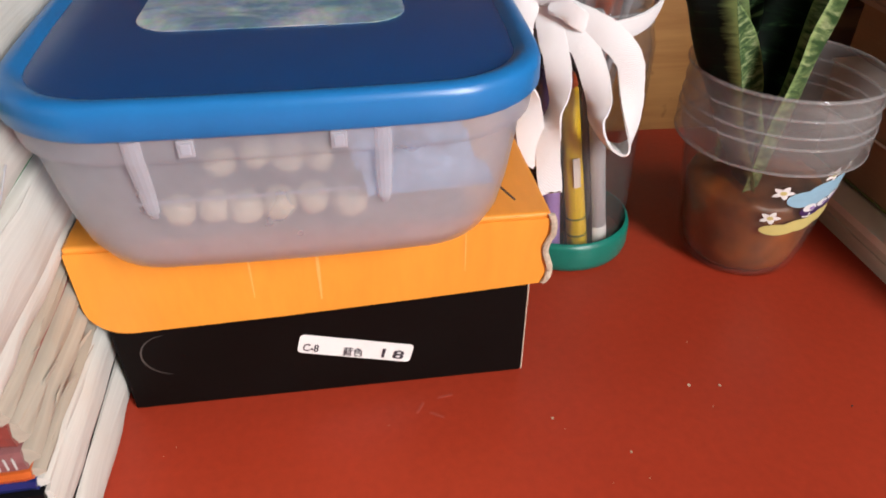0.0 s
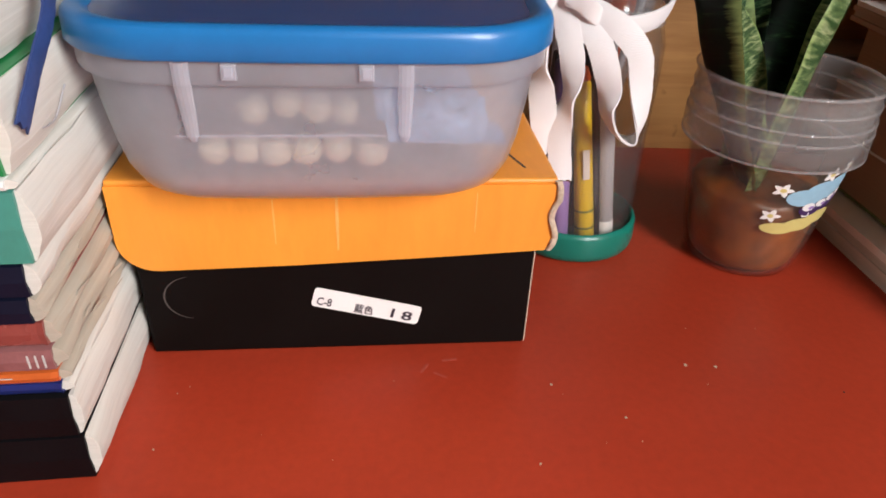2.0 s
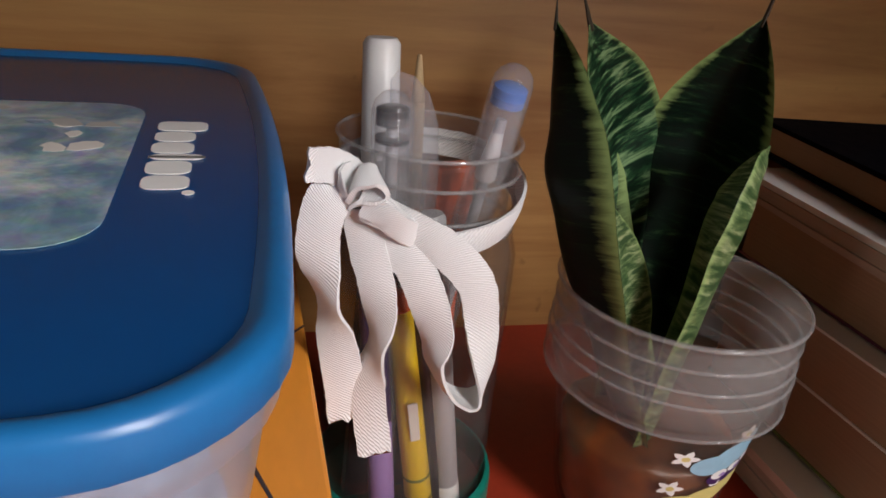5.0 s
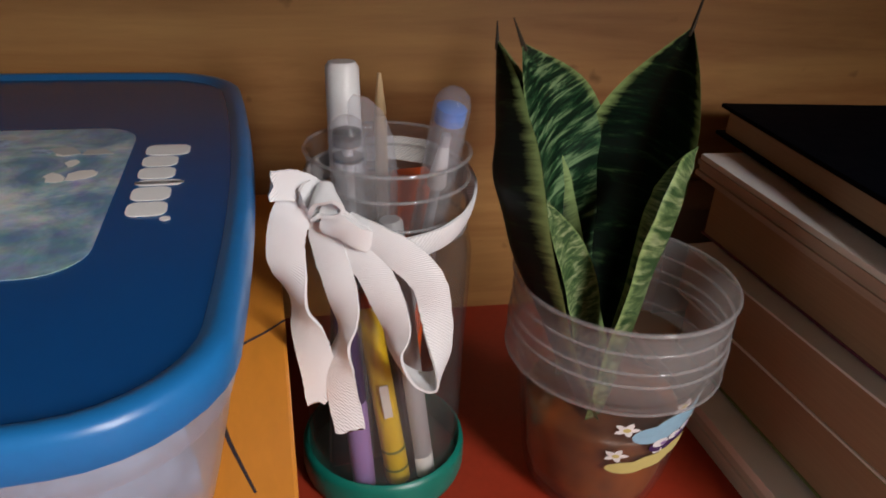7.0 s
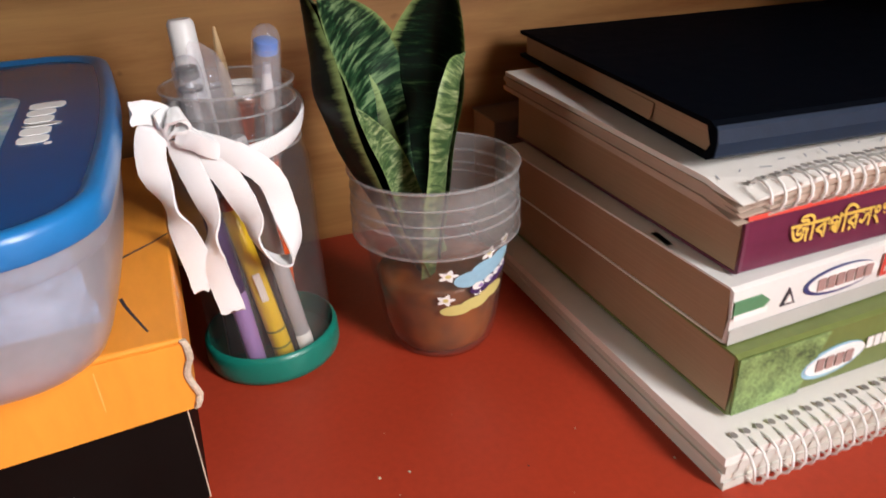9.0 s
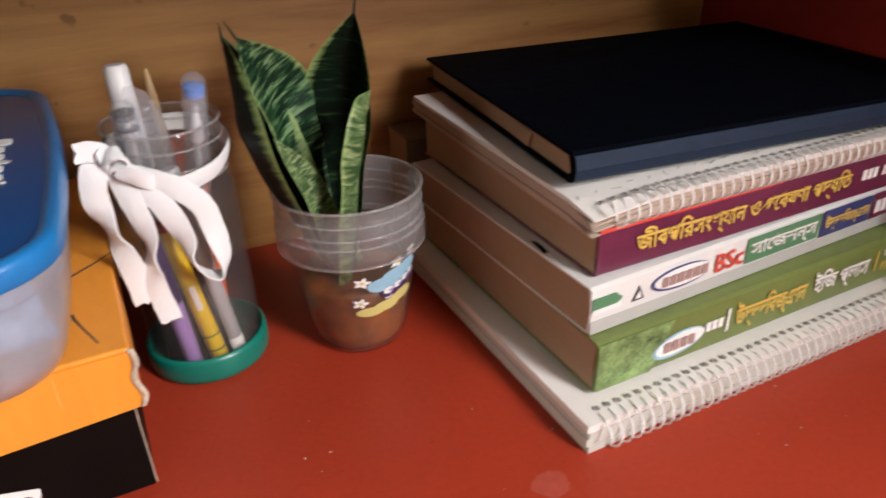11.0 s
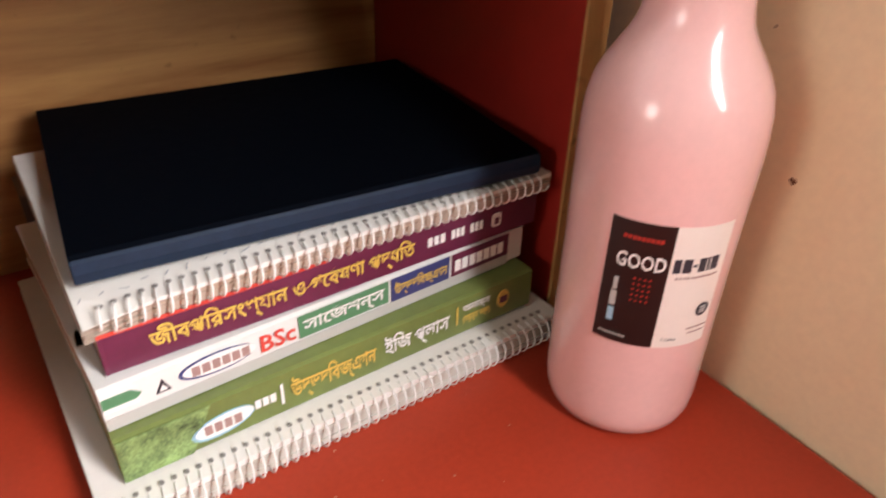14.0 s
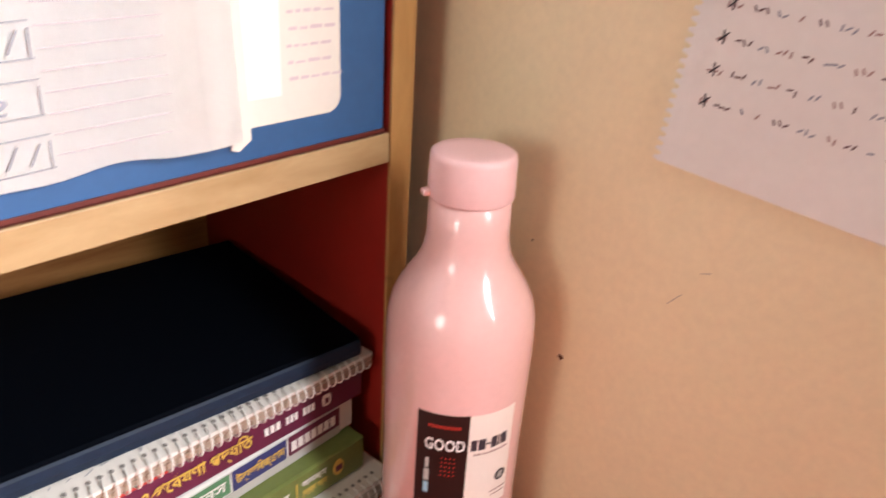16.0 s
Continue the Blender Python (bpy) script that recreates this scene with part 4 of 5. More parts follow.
a, b = (0.121, 0.334, PB), (0.1165, 0.3400, 0.1640)
pen_group("marker_pen", "white capped marker standing in the jar", [("barrel", a, along(a, b, 0.66), 0.0052, 0.0052, M_WHITE_PL, 0), ("cap", along(a, b, 0.66), b, 0.0058, 0.0055, M_WHITE_PL, 0)])
a, b = (0.121, 0.312, PB), (0.1155, 0.3080, 0.1560)
pen_group("ballpoint_pen", "clear ballpoint pen with black end plug", [("barrel", a, along(a, b, 0.96), 0.0046, 0.0046, M_PEN_CLEAR, 0), ("cap", along(a, b, 0.62), b, 0.0056, 0.0056, M_PEN_CLEAR, 1),
          ("refill", along(a, b, 0.02), along(a, b, 0.93), 0.0016, 0.0016, M_GREY_PL, 0), ("end_plug", along(a, b, 0.935), along(a, b, 0.97), 0.0043, 0.0043, M_BLACK_PL, 0),
          ("end_plug", along(a, b, 0.905), along(a, b, 0.915), 0.0046, 0.0046, M_BLACK_PL, 0)])
a, b = (0.133, 0.338, PB), (0.1470, 0.3060, 0.1645)
pen_group("ballpoint_pen", "clear ballpoint pen with bright blue end plug", [("barrel", a, along(a, b, 0.95), 0.0047, 0.0047, M_PEN_CLEAR, 0), ("cap", along(a, b, 0.63), b, 0.0060, 0.0056, M_PEN_CLEAR, 1),
          ("refill", along(a, b, 0.02), along(a, b, 0.90), 0.0016, 0.0016, M_GREY_PL, 0), ("end_plug", along(a, b, 0.925), along(a, b, 0.962), 0.0046, 0.0046, M_BLUE_PL, 0),
          ("pen_tip", along(a, b, 0.78), along(a, b, 0.90), 0.0032, 0.0012, M_WHITE_PL, 0)])
clipt = thing("flat_ruler", SET, "milky clear plastic strip with rounded end", "ruler", "pens in the jar")
o = [(-0.0065, 0), (0.0065, 0), (0.0080, 0.10), (0.0082, 0.118), (0.0070, 0.131), (0.0035, 0.1405), (-0.0010, 0.1450), (-0.0055, 0.1465), (-0.0075, 0.1440)]
c = part("strip", loft([[(x, -0.0008, z) for x, z in o], [(x, 0.0008, z) for x, z in o]], (True, True)), M_PEN_CLEAR, clipt)
c.matrix_local = pose(0.1285, 0.3275, PB, 1.5, -2, 12)
a, b = (0.134, 0.342, PB), (0.1295, 0.3475, 0.1585)
pen_group("wooden_stick", "pale bare wooden stick with a cut tip", [("stick", a, along(a, b, 0.9), 0.0022, 0.0022, M_BARE_WOOD, 0), ("stick_tip", along(a, b, 0.9), b, 0.0022, 0.0007, M_BARE_WOOD, 0)], "stick")
orange = thing("highlighter", SET, "flat orange plastic highlighter", "pen", "pens in the jar")
h = part("barrel", block(-0.0062, -0.0035, 0, 0.0062, 0.0035, 0.108, 0.0015), M_ORANGE_PL, orange)
h.matrix_local = pose(0.1385, 0.3360, PB, 2, 0, 12)
h = part("cap", block(-0.0068, -0.0040, 0.086, 0.0068, 0.0040, 0.117, 0.0015), M_ORANGE_PL, orange)
h.matrix_local = pose(0.1385, 0.3360, PB, 2, 0, 12)
a, b = (0.1335, 0.3060, PB + 0.002), (0.1205, 0.3085, 0.0975)
yellow = pen_group("yellow_pencil", "short yellow pencil with orange tip and dark rings", [("pencil_body", a, along(a, b, 0.93), 0.0046, 0.0040, M_YELLOW, 0), ("pencil_tip", along(a, b, 0.93), b, 0.0040, 0.0030, M_RED_TIP, 0),
          ("ring", along(a, b, 0.085), along(a, b, 0.10), 0.00475, 0.00475, M_OLIVE, 0), ("ring", along(a, b, 0.19), along(a, b, 0.205), 0.0047, 0.0047, M_OLIVE, 0)], "pencil")
lab = part("price_tag", block(-0.0016, -0.00475, 0, 0.0016, -0.0043, 0.015, 0.0002), M_CARD, yellow)
lab.matrix_local = pose(*along(a, b, 0.40), 1.5, -9, 6)
a, b = (0.1205, 0.3040, PB + 0.002), (0.1130, 0.3090, 0.1000)
pen_group("purple_pencil", "lilac pencil with dark violet upper part", [("pencil_body", a, along(a, b, 0.45), 0.0042, 0.0042, M_PURPLE, 0), ("pencil_body", along(a, b, 0.45), b, 0.0042, 0.0042, M_PURPLE_D, 0)], "pencil")
a, b = (0.1435, 0.3085, PB + 0.002), (0.1290, 0.3110, 0.1210)
pen_group("grey_pen", "slim light grey pen", [("barrel", a, b, 0.0042, 0.0042, M_GREY_PL, 0), ("pen_tip", a, along(a, b, 0.10), 0.0044, 0.0044, M_WHITE_PL, 0)])
a, b = (0.139, 0.3075, PB + 0.002), (0.1245, 0.3115, 0.1160)
pen_group("dark_pencil", "slim black lacquered pencil in the jar", [("pencil_body", a, b, 0.0028, 0.0028, M_BLACK_PL, 0)], "pencil")
# sleeve widened across the jar to darken its inside behind the pencils
case = thing("black_tube", SET @ pose(0.1225, 0.3215, PB, -1, 2, 12), "flat black sleeve with unreadable pale print, widened to darken the jar", "case", "pens in the jar")
part("sleeve", block(-0.0145, -0.0025, 0, 0.0145, 0.0025, 0.088, 0.001), M_BLACK_PL, case)
for i in range(5):
    bar("print_bar", M_SPINE_GREY, case, pose(0, -0.0026, 0, 90, 0, 0), -0.0125, 0.046 + i * 0.007, -0.0080, 0.0505 + i * 0.007, 0.0002)

# white twill tape tied round the neck in a bow
bow = thing("twill_ribbon", SET, "white woven cotton tape tied in a loose bow round the jar", "ribbon")
ringp, rings_ = [], []
for i in range(13):
    ang = radians(228 + i * 30)
    r = 0.0285
    ringp.append((JX + r * math.cos(ang), JY + r * math.sin(ang), 0.1235 - 0.0030 * math.cos(ang - radians(230)) + 0.004 * math.sin(ang)))
    rings_.append((0.25 * math.cos(ang), 0.25 * math.sin(ang), 1))
smooth(part("neck_band", tape(ringp, rings_, 0.0085, n=6), M_TAPE, bow), 1.2)
tails = [
    ("tail", [(0.1064, 0.3007, 0.1339), (0.1008, 0.2978, 0.1329), (0.0975, 0.2969, 0.1255), (0.0967, 0.2969, 0.1152), (0.0994, 0.2969, 0.1008), (0.1020, 0.2959, 0.0897), (0.1045, 0.2959, 0.0774), (0.1061, 0.2959, 0.0639)],
     [(0.2, 0.4, 1), (0.9, 0.2, 0.5), (1, -0.15, 0.1), (1, -0.25, 0.0), (0.45, -0.9, 0), (0.9, -0.4, 0), (1, -0.1, 0.1), (1, 0.1, 0.3)], 0.0112),
    ("tail", [(0.1084, 0.2998, 0.1267), (0.1090, 0.2978, 0.1183), (0.1119, 0.2949, 0.1078), (0.1134, 0.2939, 0.0971), (0.1127, 0.2939, 0.0878), (0.1113, 0.2939, 0.0745), (0.1145, 0.2939, 0.0518)],
     [(0.8, 0.2, 0.4), (0.9, -0.3, 0.2), (0.9, -0.3, 0.1), (0.7, -0.7, 0), (0.25, -1.0, 0), (0.9, -0.4, 0.05), (1, 0.1, 0.1)], 0.0100),
    ("loop", [(0.1111, 0.2998, 0.1235), (0.1159, 0.2969, 0.1184), (0.1213, 0.2939, 0.1133), (0.1254, 0.2920, 0.1043), (0.1287, 0.2910, 0.0932), (0.1284, 0.2901, 0.0844), (0.1335, 0.2891, 0.0754), (0.1408, 0.2891, 0.0721), (0.1443, 0.2901, 0.0793), (0.1418, 0.2920, 0.0963), (0.1389, 0.2920, 0.1079), (0.1315, 0.2930, 0.1165), (0.1242, 0.2949, 0.1206), (0.1143, 0.2998, 0.1239)],
     [(0.5, 0.1, 0.9), (0.7, 0, 0.7), (0.85, 0, 0.5), (0.95, -0.2, 0.25), (0.75, -0.6, 0.15), (0.25, -1, 0.3), (0.0, -1, 0.15), (-0.1, -1, 0.0), (-0.6, -0.8, 0),
      (-0.98, -0.2, 0.05), (-0.95, -0.1, -0.3), (-0.6, -0.1, -0.8), (-0.35, 0, -0.9), (-0.3, 0, -0.9)], 0.0105),
    ("tail", [(0.1077, 0.3007, 0.1324), (0.1038, 0.2998, 0.1364), (0.0995, 0.2978, 0.1390), (0.0948, 0.2959, 0.1397)],
     [(0.3, 0, 1), (0.35, 0.2, 1), (0.35, 0.3, 1), (0.45, 0.2, 1)], 0.0088),
]
for nm, p, sd, w in tails:
    smooth(part(nm, tape(p, sd, w, n=9, fray=0.0025 if nm == "tail" else 0.0), M_TAPE, bow), 1.2)
# the knot: a small turned loop and the tape that crosses it, gathered in creases
curl = [(0.1049, 0.2988, 0.1309), (0.1063, 0.2959, 0.1365), (0.1103, 0.2949, 0.1373), (0.1120, 0.2959, 0.1334), (0.1093, 0.2969, 0.1296), (0.1057, 0.2988, 0.1293)]
smooth(part("knot", tape(curl, [(0.5, 0.6, 0.6), (0.2, 0.9, 0.5), (-0.2, 0.9, 0.5), (-0.4, 0.9, 0.2), (0.1, 0.9, -0.5), (0.4, 0.8, 0.3)], 0.0072, 0.0014, n=6), M_TAPE, bow, "bunched knot"), 1.2)
cross = [(0.1079, 0.2959, 0.1296), (0.1122, 0.2930, 0.1283), (0.1166, 0.2930, 0.1246), (0.1215, 0.2959, 0.1208)]
for k, (w, dz) in enumerate(((0.0066, 0.0), (0.0050, -0.0024), (0.0046, 0.0026))):
    q = [(x, y + 0.0008 * k, z + dz * (1 - 0.5 * i / 3)) for i, (x, y, z) in enumerate(cross)]
    smooth(part("knot_wrap", tape(q, [(0.35, 0.3, 0.9), (0.45, -0.2, 0.85), (0.5, -0.2, 0.8), (0.35, 0.3, 0.9)], w, 0.0012, n=6), M_TAPE, bow), 1.2)

# ---------------------------------------------------------------- plant in a plastic cup
CX, CY = 0.2108, 0.3072
CUP = pose(0.2147, 0.3152, 0) @ Matrix.Diagonal((1.03, 1.03, 1.045, 1))
pot = thing("plastic_cup", CUP, "reused clear plastic dessert cup with printed cloud sticker", "cup")
prof = [(0.0215, 0.0006), (0.0238, 0.0010), (0.0262, 0.0045), (0.0282, 0.013), (0.0304, 0.028), (0.0328, 0.046), (0.0345, 0.0595),
        (0.0335, 0.0595), (0.0318, 0.046), (0.0294, 0.028), (0.0272, 0.013), (0.0250, 0.0050), (0.0225, 0.0018)]
smooth(part("cup_wall", lathe(prof, 64, (True, True)), M_CUP, pot, "thin clear plastic wall"), 0.9)
band = [(0.0345, 0.0595), (0.0376, 0.0598), (0.0388, 0.0604), (0.0392, 0.0620), (0.0393, 0.0690), (0.0391, 0.0712), (0.0386, 0.0722), (0.0386, 0.0755), (0.0383, 0.0765),
        (0.0383, 0.0825), (0.0381, 0.0832), (0.0381, 0.0880), (0.0384, 0.0892), (0.0390, 0.0900), (0.0390, 0.0910), (0.0384, 0.0915), (0.0377, 0.0908), (0.0372, 0.0880),
        (0.0370, 0.0700), (0.0366, 0.0625), (0.0335, 0.0600)]
smooth(part("cup_rim", lathe(band, 64), M_CUP_BAND, pot, "ribbed milky rim band"), 0.9)
for z, r in ((0.0608, 0.0390), (0.0716, 0.0389), (0.0762, 0.0385), (0.0829, 0.0382), (0.0906, 0.0389)):
    ring = [(r + 0.0005 * math.cos(a), z + 0.0006 * math.sin(a)) for a in [k * math.tau / 8 for k in range(8)]]
    smooth(part("rib_ring", lathe(ring, 64, loop=True), M_CUP_RIB, pot), 2)
bm = lathe([(0.0218, 0.0022), (0.0245, 0.0052), (0.0266, 0.013), (0.0282, 0.024), (0.0290, 0.031), (0.0298, 0.0375), (0.0286, 0.0400), (0.020, 0.0420), (0.008, 0.0435)], 64, (True, True))
for v in bm.verts:
    n = noise.noise(v.co * 160)
    v.co += Vector((v.co.x, v.co.y, 0)).normalized() * (-0.0006 + 0.0006 * n) + Vector((0, 0, 0.0015 * n if v.co.z > 0.037 else 0))
soil = smooth(part("potting_soil", bm, M_SOIL), 2)
soil.matrix_world = CUP
tagged(soil, "wet orange-brown soil in the lower half of the cup", "soil")


def blob(cx, cz, rx, rz, n=16, lobes=0, depth=0.2, rot=0.0):
    out = []
    for i in range(n):
        a = math.tau * i / n
        k = 1 + depth * math.cos(a * lobes) if lobes else 1
        x, z = rx * k * math.cos(a), rz * k * math.sin(a)
        c, s_ = math.cos(rot), math.sin(rot)
        out.append((cx + x * c - z * s_, cz + x * s_ + z * c))
    return out


SA = radians(287)


def wall_r(z):
    return 0.0282 + (z - 0.013) * 0.136 + 0.0002


def print_on_cup(name, shape, mat, lift, label=""):
    bm = bmesh.new()
    vs = []
    for x, z in shape:
        z += 0.0025
        r = wall_r(z) + lift
        a = SA + x * 1.32 / 0.031
        vs.append(bm.verts.new((r * math.cos(a), r * math.sin(a), z)))
    f = bm.faces.new(vs)
    bmesh.ops.triangulate(bm, faces=[f])
    return part(name, bm, mat, pot, label)


for i, (x, z, rx, rz) in enumerate(((-0.0040, 0.0440, 0.0058, 0.0042), (0.0020, 0.0470, 0.0062, 0.0046), (0.0085, 0.0490, 0.0060, 0.0040), (0.0030, 0.0430, 0.0095, 0.0030))):
    print_on_cup("cloud_print", blob(x, z, rx, rz, 18), M_CLOUD, 0.0001 + i * 0.00002, "pale blue cloud print")
for i, (x, z, rx, rz) in enumerate(((0.0000, 0.0376, 0.0042, 0.0030), (0.0050, 0.0395, 0.0045, 0.0032), (0.0100, 0.0418, 0.0040, 0.0030))):
    print_on_cup("dark_print", blob(x, z, rx, rz, 14), M_PURPLE_D, 0.00022 + i * 0.00001, "dark violet print")
for i, (x, z, rx, rz) in enumerate(((-0.0010, 0.0392, 0.0024, 0.0021), (0.0035, 0.0405, 0.0022, 0.0019), (0.0075, 0.0422, 0.0021, 0.0018), (0.0110, 0.0440, 0.0019, 0.0017))):
    print_on_cup("letter_blob", blob(x, z, rx, rz, 12), M_PRINT_W, 0.0003, "white rounded print")
    print_on_cup("letter_blob", blob(x + 0.001, z - 0.0004, rx * 0.45, rz * 0.45, 8), M_PURPLE, 0.0004)
for i, (x, z) in enumerate(((-0.0115, 0.0475), (-0.0125, 0.0345), (0.0025, 0.0545), (0.0105, 0.0565))):
    print_on_cup("star_print", blob(x, z, 0.0026, 0.0026, 20, 5, 0.35), M_PRINT_W, 0.0002, "white star print")
    print_on_cup("star_print", blob(x, z, 0.0010, 0.0010, 10), M_SUNNY, 0.0003)
for i, (x, z, rx, rz) in enumerate(((-0.0085, 0.0282, 0.0062, 0.0030), (-0.0015, 0.0300, 0.0060, 0.0034), (0.0060, 0.0330, 0.0062, 0.0036))):
    print_on_cup("hill_print", blob(x, z, rx, rz, 18), M_SUNNY, 0.0001 + i * 0.00002, "yellow print")
print_on_cup("moon_print", blob(-0.0010, 0.0352, 0.0016, 0.0013, 10), M_PRINT_W, 0.0002)

PLANT = Vector((0.208, 0.315, 0.042))
plant = thing("snake_plant", Matrix.Translation(PLANT), "small snake plant with mottled dark green leaves", "plant")


def leaf(base, mid, tip, width, facing, fold=0.35, twist=0.0, spike=0.006, taper=2.3, mat=None):
    """A blade along base-mid-tip; facing: where its inner face looks; fold: how far the edges rise."""
    base, mid, tip = Vector(base) - PLANT, Vector(mid) - PLANT, Vector(tip) - PLANT
    C = curve_points([base, mid, tip], 14)
    n = len(C)
    bm = bmesh.new()
    uvl = bm.loops.layers.uv.new("UVMap")
    across = 10
    rows = []
    seed = base[0] * 91 + tip[0] * 37 + tip[1] * 53
    for i, c in enumerate(C):
        v = i / (n - 1)
        d = (C[min(i + 1, n - 1)] - C[max(i - 1, 0)]).normalized()
        f = Vector(facing)
        f = (f - d * f.dot(d)).normalized()
        f.rotate(Matrix.Rotation(twist * (v - 0.5), 3, d))
        s = d.cross(f)
        w = width * (0.55 + 0.45 * min(v / 0.45, 1)) if v < 0.45 else width * (1 - ((v - 0.45) / 0.55) ** taper)
        w = max(w, 0.0004)
        top, bot = [], []
        for k in range(across + 1):
            u = k / across - 0.5
            lift_ = fold * w * (abs(u) * 2) ** 1.6 * 0.5
            wave = 0.05 * w * noise.noise(Vector((u * 2, v * 7, seed)))
            th = 0.0013 * (1 - (abs(u) * 2) ** 3) * (1 - v * 0.6) + 0.0002
            p = c + s * (u * w) + f * (lift_ + wave)
            top.append(bm.verts.new(p + f * th / 2))
            bot.append(bm.verts.new(p - f * th / 2))
        rows.append((top, bot))
    for i in range(n - 1):
        (t0, b0), (t1, b1) = rows[i], rows[i + 1]
        quads = [(t0[k], t0[k + 1], t1[k + 1], t1[k], k) for k in range(across)] + [(b0[k + 1], b0[k], b1[k], b1[k + 1], -k - 1) for k in range(across)]
        quads += [(b0[0], t0[0], t1[0], b1[0], 0), (t0[-1], b0[-1], b1[-1], t1[-1], across - 1)]
        for *vs, k in quads:
            fc = bm.faces.new(vs)
            kk = [(k, i), (k + 1, i), (k + 1, i + 1), (k, i + 1)] if k >= 0 else [(-k, i), (-k - 1, i), (-k - 1, i + 1), (-k, i + 1)]
            for lp, (u, v) in zip(fc.loops, kk):
                lp[uvl].uv = (u / across, v / (n - 1) + seed)
    o = smooth(part("leaf", bm, mat or M_LEAF, plant), 1.5)
    if spike:
        t = Vector(tip)
        d = (C[-1] - C[-3]).normalized()
        part("leaf_tip", rod(t - d * 0.003, t + d * spike, 0.0009, 0.0002, 6), M_TIP, o, "dry brown leaf tip")
    return o


leaf((0.2045, 0.3135, 0.040), (0.1690, 0.3230, 0.116), (0.1665, 0.3385, 0.1720), 0.043, (0.85, -0.50, 0.25), 1.0, 0.3, mat=M_LEAF_SHADE)
leaf((0.2090, 0.3210, 0.040), (0.1960, 0.3350, 0.123), (0.1705, 0.3240, 0.1740), 0.043, (0.55, -0.82, 0.20), 0.30, -0.3, 0.009)
leaf((0.2070, 0.3130, 0.040), (0.1970, 0.3150, 0.090), (0.1795, 0.3120, 0.1265), 0.0150, (0.35, -0.90, 0.25), 0.35, 0.0, 0, 2.4, M_LEAF_PALE)
leaf((0.2120, 0.3210, 0.040), (0.2250, 0.3360, 0.1251), (0.2320, 0.3330, 0.1780), 0.041, (-0.70, -0.70, 0.15), 0.75, 0.2, 0.016, mat=M_LEAF_SHADE)
leaf((0.2075, 0.3020, 0.040), (0.2210, 0.3030, 0.1178), (0.2315, 0.3140, 0.1430), 0.026, (-0.92, 0.42, 0.12), 0.60, 0.35, 0, 3.0, M_LEAF_PALE)

# ---------------------------------------------------------------- books


def book(name, m, L, D, H, cover, pages, label, group, skin=0.0010, bulge=0.0, inset=0.0006, category="book", ragged=0.0):
    """A book on its side: the spine looks to -y, its foot at x = 0; cover round three sides, pages within."""
    t = thing(name, m, label, category, group)
    prof = [(D, 0), (0.002, 0), (0.0, skin), (-bulge, H / 2), (0.0, H - skin), (0.002, H), (D, H), (D, H - skin), (skin + 0.001, H - skin), (skin * 0.8 - bulge * 0.6, H / 2), (skin + 0.001, skin), (D, skin)]
    rng_ = random.Random(int(L * 1e4 + H * 1e5))
    xs = [0, 0.002, L * 0.3, L * 0.6, L - 0.002, L]
    rings = []
    for x in xs:
        j = rng_.uniform(-0.0003, 0.0003)
        rings.append([(x, y + j, z) for y, z in prof])
    part("cover", loft(rings, (True, True)), cover, t)
    if ragged:
        rows = []
        for i in range(25):
            y = skin + 0.0006 + (D - 0.002 - skin) * i / 24
            row = [(inset, y, skin)]
            for k in range(11):
                u = k / 10
                row.append((L - inset + ragged * (1.6 * math.sin(math.pi * u) ** 0.6 - 1.0 + 1.1 * noise.noise(Vector((L * 90, y * 38, u * 2.2 + H * 300))) + 0.5 * noise.noise(Vector((L * 50, y * 160, u * 9)))), y, skin + (H - 2 * skin) * u))
            row.append((inset, y, H - skin))
            rows.append(row)
        smooth(part("page_block", loft(rows, (True, True)), pages, t), 0.9)
    else:
        part("page_block", block(inset, skin + 0.0012, skin, L - inset, D - 0.0015, H - skin), pages, t)
    return t


